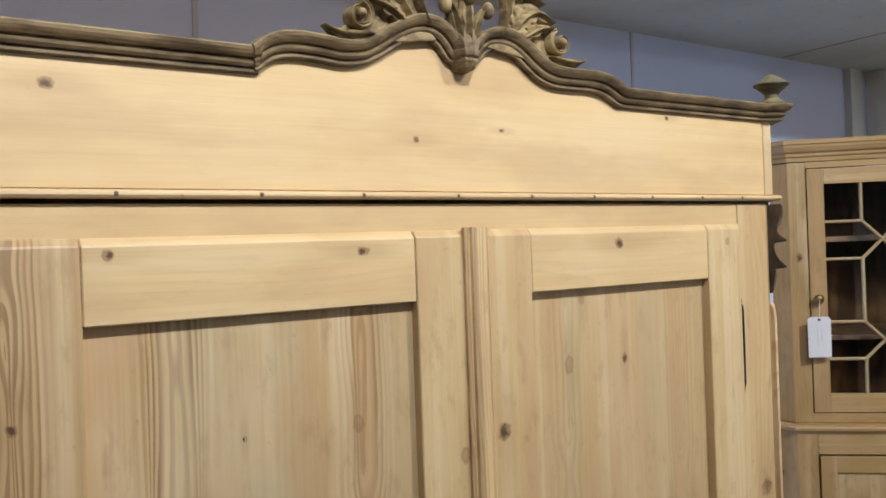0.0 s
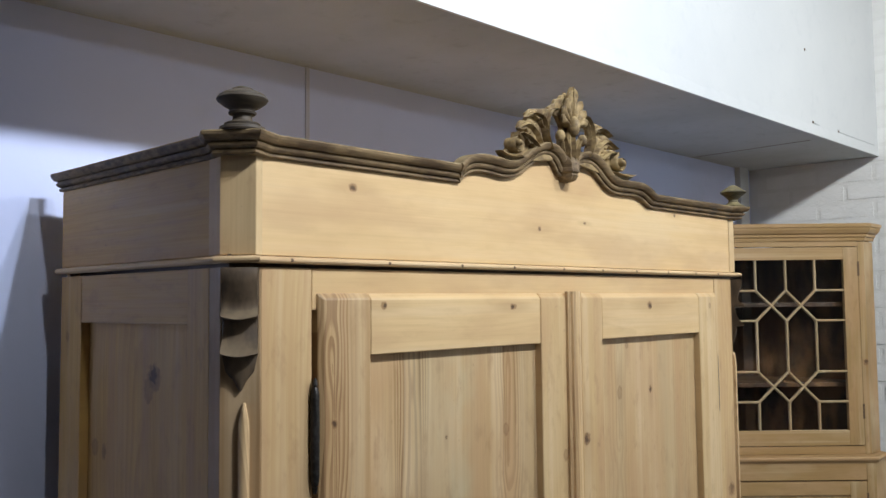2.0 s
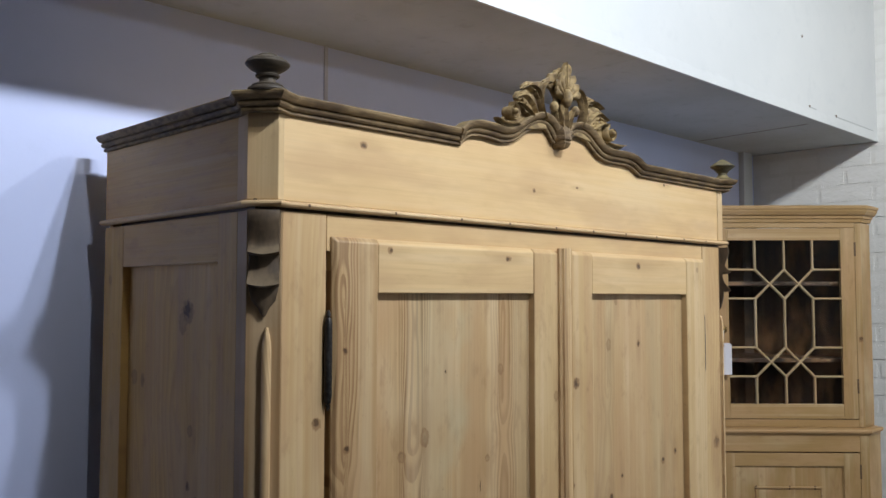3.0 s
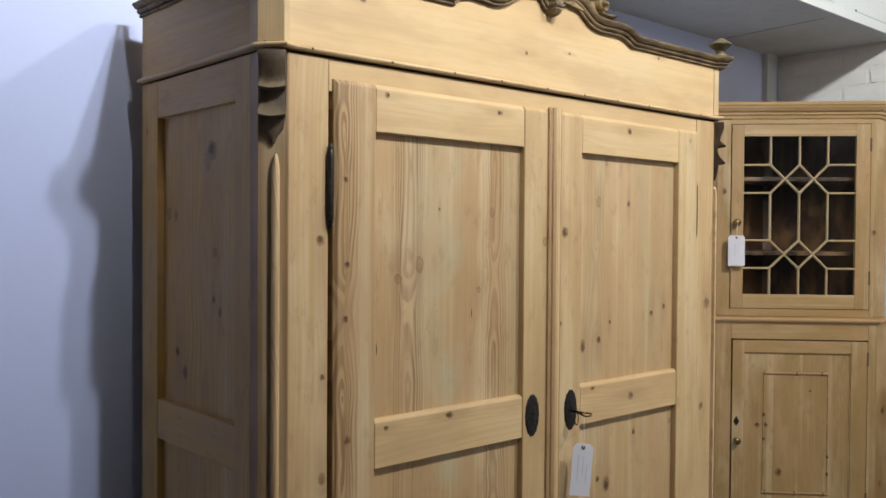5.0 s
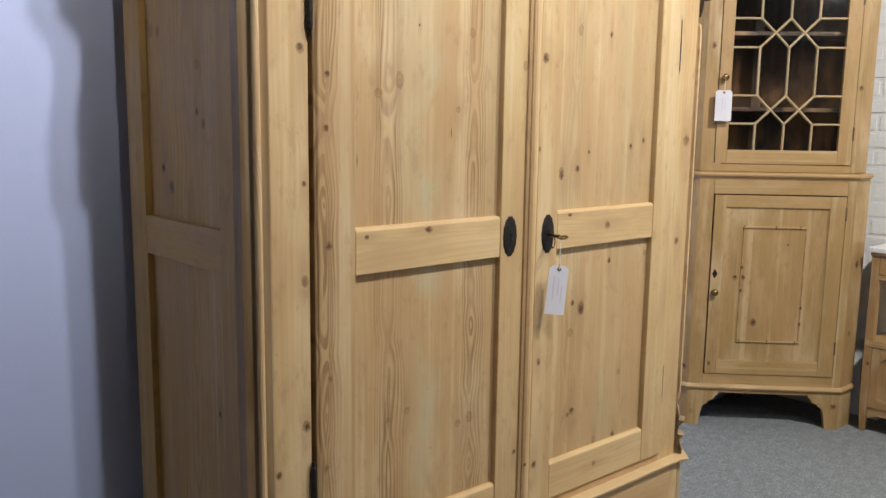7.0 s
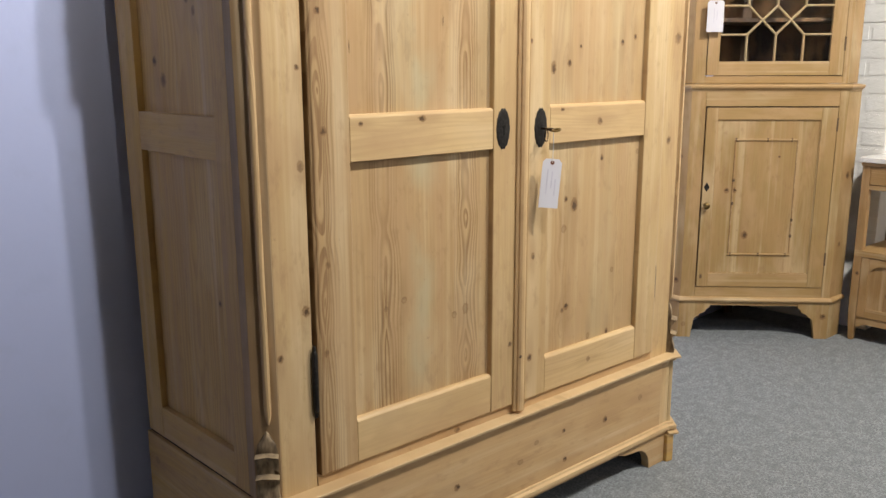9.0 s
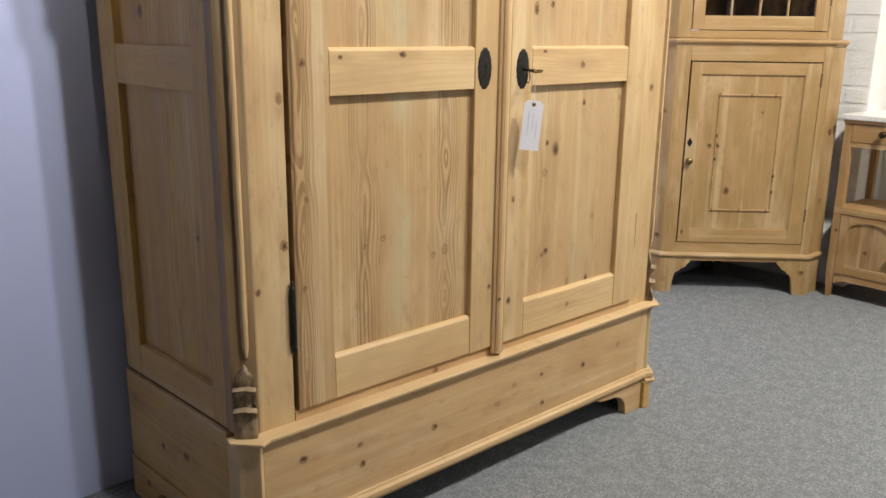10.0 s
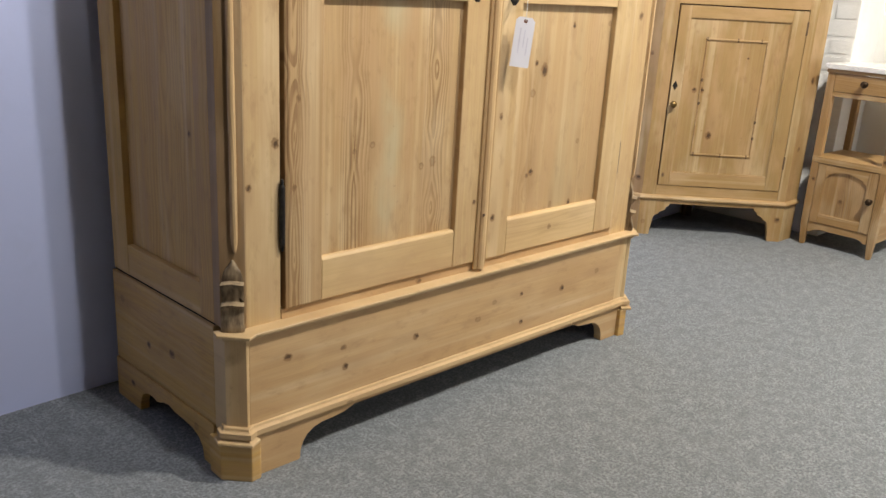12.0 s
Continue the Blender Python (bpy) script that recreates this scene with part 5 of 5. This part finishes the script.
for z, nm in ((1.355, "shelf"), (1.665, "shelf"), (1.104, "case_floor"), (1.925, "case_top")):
    part(nm, prism(SHELF, z, z + 0.016, bevel=0.001), M["cab_shade"], cab)
CABC = [(-0.03, 0.0), (0.004, 0.0), (0.006, 0.012), (0.012, 0.016), (0.013, 0.024), (0.022, 0.030), (0.030, 0.042), (0.032, 0.050), (0.036, 0.052), (0.037, 0.062), (0.030, 0.066), (-0.03, 0.068)]
part("cornice", sweep_plan(CABC, cab_path(0.318, 0.07, UV), 1.918), M["cab_x"], cab, "stepped pine cornice")
part("top_board", prism([(-0.33, UV), (0.33, UV), (0.385, UV + 0.06), (0.03, 0.43), (-0.03, 0.43), (-0.385, UV + 0.06)], 1.955, 1.975), M["cab"], cab)

DV0, DV1 = UV - 0.004, UV + 0.016
G0, G1, GZ0, GZ1 = -0.212, 0.235, 1.194, 1.846
upd = part("door", box(U0 + 0.001, G0, DV0, DV1, 1.137, 1.894, 0.0012), M["cab"], cab, "glazed upper door with thirteen panes and a brass knob")
part("door_stile", box(G1, U1 - 0.001, DV0, DV1, 1.137, 1.894, 0.0012), M["cab"], upd)
part("door_rail", box(G0 + 0.0002, G1 - 0.0002, DV0 + 0.0005, DV1, 1.137, GZ0, 0.0012), M["cab_x"], upd)
part("door_rail", box(G0 + 0.0002, G1 - 0.0002, DV0 + 0.0005, DV1, GZ1, 1.894, 0.0012), M["cab_x"], upd)
pane = part("glass", box(G0 - 0.004, G1 + 0.004, UV + 0.0075, UV + 0.0105, GZ0 - 0.004, GZ1 + 0.004, 0), M["glass"], upd, "old clear glass")
pane.visible_shadow = False
# astragal glazing bars
GC = (G0 + G1) / 2
A0, A2 = GC - 0.116, GC + 0.113
ZT, ZU, ZL, ZB = 1.728, 1.612, 1.417, 1.302
bars = [
    ((A0, GZ1), (A0, ZT)), ((GC, GZ1), (GC, ZT)), ((A2, GZ1), (A2, ZT)),
    ((G0, ZT), (A0, ZT)), ((A2, ZT), (G1, ZT)),
    ((A0, ZT), (GC, ZU)), ((GC, ZT), (A2, ZU)), ((A2, ZT), (GC, ZU)), ((GC, ZT), (A0, ZU)),
    ((G0, ZU), (A0, ZU)), ((A2, ZU), (G1, ZU)),
    ((A0, ZU), (A0, ZL)), ((GC, ZU), (GC, ZL)), ((A2, ZU), (A2, ZL)),
    ((G0, ZL), (A0, ZL)), ((A2, ZL), (G1, ZL)),
    ((A0, ZL), (GC, ZB)), ((GC, ZL), (A2, ZB)), ((A2, ZL), (GC, ZB)), ((GC, ZL), (A0, ZB)),
    ((G0, ZB), (A0, ZB)), ((A2, ZB), (G1, ZB)),
    ((A0, ZB), (A0, GZ0)), ((GC, ZB), (GC, GZ0)), ((A2, ZB), (A2, GZ0)),
]
for i, ((x0, z0), (x1, z1)) in enumerate(bars):
    d = (Vector((x1, z1)) - Vector((x0, z0))).normalized()
    q = Vector((-d.y, d.x)) * 0.0045
    e = Vector((x0, z0)) - d * 0.003
    g = Vector((x1, z1)) + d * 0.003
    own = bmesh.new()
    off = 0.0001 * (i % 5)
    rings = [[own.verts.new((c.x + q.x * k, UV + y + off, c.y + q.y * k)) for k, y in ((-1, 0.007), (-1, 0.0), (-0.45, -0.003), (0.45, -0.003), (1, 0.0), (1, 0.007))] for c in (e, g)]
    part("glazing_bar", skin(own, rings), M["bar"], upd)
knob((-0.241, DV0, 1.490), 0.0150, "brass", upd, "small worn brass knob")
for z in (1.265, 1.81):
    part("hinge", box(U1 - 0.004, U1 + 0.004, DV0 - 0.001, DV0 + 0.004, z - 0.028, z + 0.028, 0.001), M["nailhead"], upd)
price_tag(CAB @ pose(-0.246, -0.010, 1.437, 0, 0, 4), 0.068, 0.125, (0.002, -0.004, 0.050), "white price tag hanging from the corner cupboard knob", [(-0.006, 0.25, 0.7), (0.006, 0.3, 0.62)])


# ---- the pot cupboard ----
CUP = pose(2.903, 0.112, 0, 0, 0, -90)
W, D = 0.325, 0.335
cup = thing("pot_cupboard", CUP, "small pine pot cupboard with a marble top", "bedside cupboard")


def leg(x, y):
    own, rings = bmesh.new(), []
    for z, k in ((0.0, 0.6), (0.10, 0.95), (0.14, 1.0), (0.765, 1.0)):
        rings.append([own.verts.new((x + sx * 0.0165 * k, y + sy * 0.0165 * k, z)) for sx, sy in ((-1, -1), (1, -1), (1, 1), (-1, 1))])
    bm = skin(own, rings)
    bmesh.ops.bevel(bm, geom=bm.edges[:], offset=0.002, segments=2, affect="EDGES")
    return part("leg", bm, M["cup"], cup)


for lx in (0.0165, W - 0.0165):
    for ly in (0.0165, D - 0.0165):
        leg(lx, ly)
part("marble_top", box(-0.012, W + 0.012, -0.014, D + 0.01, 0.778, 0.800, 0.004), M["marble"], cup, "thin white marble top")
part("top_rail", box(-0.004, W + 0.004, -0.006, D, 0.764, 0.7775, 0.003), M["cup_x"], cup)
part("drawer_rail", box(0.033, W - 0.033, 0.003, 0.028, 0.664, 0.684, 0.0015), M["cup_x"], cup)
dw = part("drawer", box(0.034, W - 0.034, 0.001, 0.02, 0.686, 0.761, 0.003), M["cup_x"], cup, "shallow drawer with a dark knob")
knob((W / 2, 0.001, 0.728), 0.015, "bronze", dw, "dark turned drawer knob")
for x in (0.006, W - 0.018):
    part("side_board", box(x, x + 0.012, 0.033, D - 0.033, 0.664, 0.7635, 0), M["cup_x"], cup)
    part("side_board", box(x, x + 0.012, 0.033, D - 0.033, 0.105, 0.40, 0), M["cup_x"], cup)
part("shelf", box(0.002, W - 0.002, -0.002, D - 0.02, 0.375, 0.402, 0.002), M["cup_x"], cup, "open shelf with a plain front edge")
part("cupboard_back", box(0.018, W - 0.018, D - 0.03, D - 0.02, 0.12, 0.375, 0), M["cup"], cup)
part("cupboard_floor", box(0.018, W - 0.018, 0.022, D - 0.031, 0.105, 0.12, 0), M["cup"], cup)
cd = part("door", box(0.036, W - 0.036, 0.010, 0.020, 0.112, 0.372, 0), M["cup"], cup, "small door with an arched panel")
part("door_stile", box(0.035, 0.068, 0.001, 0.019, 0.110, 0.373, 0.0015), M["cup"], cd)
part("door_stile", box(W - 0.075, W - 0.035, 0.001, 0.019, 0.110, 0.373, 0.0015), M["cup"], cd)
part("door_rail", box(0.0685, W - 0.0755, 0.002, 0.019, 0.110, 0.150, 0.0015), M["cup_x"], cd)
ARCH = [(0.0685, 0.3725), (0.0685, 0.312), (0.078, 0.318), (0.084, 0.330), (0.096, 0.334), (0.104, 0.341), (0.122, 0.340), (0.138, 0.347), (0.158, 0.349), (0.178, 0.347), (0.192, 0.340), (0.208, 0.341), (0.216, 0.334), (0.228, 0.330), (0.236, 0.318), (W - 0.0755, 0.312), (W - 0.0755, 0.3725)]
part("door_rail", prism(ARCH, 0.002, 0.019, "xz", 0.001), M["cup_x"], cd)
knob((W - 0.050, 0.001, 0.250), 0.014, "bronze", cd, "dark turned door knob")
APRON = [(0.0335, 0.108), (0.0335, 0.062), (0.048, 0.064), (0.058, 0.072), (0.075, 0.078), (W - 0.075, 0.078), (W - 0.058, 0.072), (W - 0.048, 0.064), (W - 0.0335, 0.062), (W - 0.0335, 0.108)]
part("apron", prism(APRON, 0.006, 0.020, "xz", 0.001), M["cup_x"], cup)
for x in (0.004, W - 0.016):
    part("side_apron", box(x, x + 0.012, 0.0335, D - 0.0335, 0.07, 0.104, 0.001), M["cup_x"], cup)


# ---- added boxes for the unseen lamps ----
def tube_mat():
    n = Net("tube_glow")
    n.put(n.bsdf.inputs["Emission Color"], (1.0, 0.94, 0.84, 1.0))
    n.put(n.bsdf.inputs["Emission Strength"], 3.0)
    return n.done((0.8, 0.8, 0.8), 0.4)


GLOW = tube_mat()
# housings and glowing tubes are made up, all out of view
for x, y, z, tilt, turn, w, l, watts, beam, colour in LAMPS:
    f = thing("added_light_box", pose(x, y, z), "unseen white light box, added to carry a lamp", "ceiling light", "ceiling lights")
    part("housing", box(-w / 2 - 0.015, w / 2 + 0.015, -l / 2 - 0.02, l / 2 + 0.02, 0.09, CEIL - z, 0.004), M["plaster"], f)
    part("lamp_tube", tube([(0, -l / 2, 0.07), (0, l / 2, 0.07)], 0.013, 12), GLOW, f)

# ---- painted bricks ----
H, L, J = 0.065, 0.215, 0.010
meshes = {}


def brick_mesh(length):
    k = round(length, 3)
    if k not in meshes:
        bm = box(-0.02, 0.0, -k / 2, k / 2, -H / 2, H / 2, 0)
        bmesh.ops.bevel(bm, geom=[e for e in bm.edges if all(v.co.x < -0.01 for v in e.verts)], offset=0.0035, segments=2, affect="EDGES")
        me = bpy.data.meshes.new("brick")
        bm.to_mesh(me)
        bm.free()
        me.materials.append(M["brick"])
        meshes[k] = me
    return meshes[k]


rb = random.Random(4)
row = 0
z = 0.005
while z + H < 3.0:
    y = PIER if row % 2 == 0 else PIER - 0.1125
    while y < 0.66:
        y0, y1 = max(y, PIER), min(y + L, 0.70)
        if y1 - y0 > 0.03:
            b = new("brick", brick_mesh(y1 - y0))
            yc = (y0 + y1) / 2
            b.matrix_world = pose(right_x(yc) + 0.0238 + rb.uniform(-0.0008, 0.0008), yc, z + H / 2, rb.uniform(-0.3, 0.3), rb.uniform(-0.6, 0.6), 3.0 + rb.uniform(-0.25, 0.25))
            b.parent = east
        y += L + J
    z += H + J
    row += 1
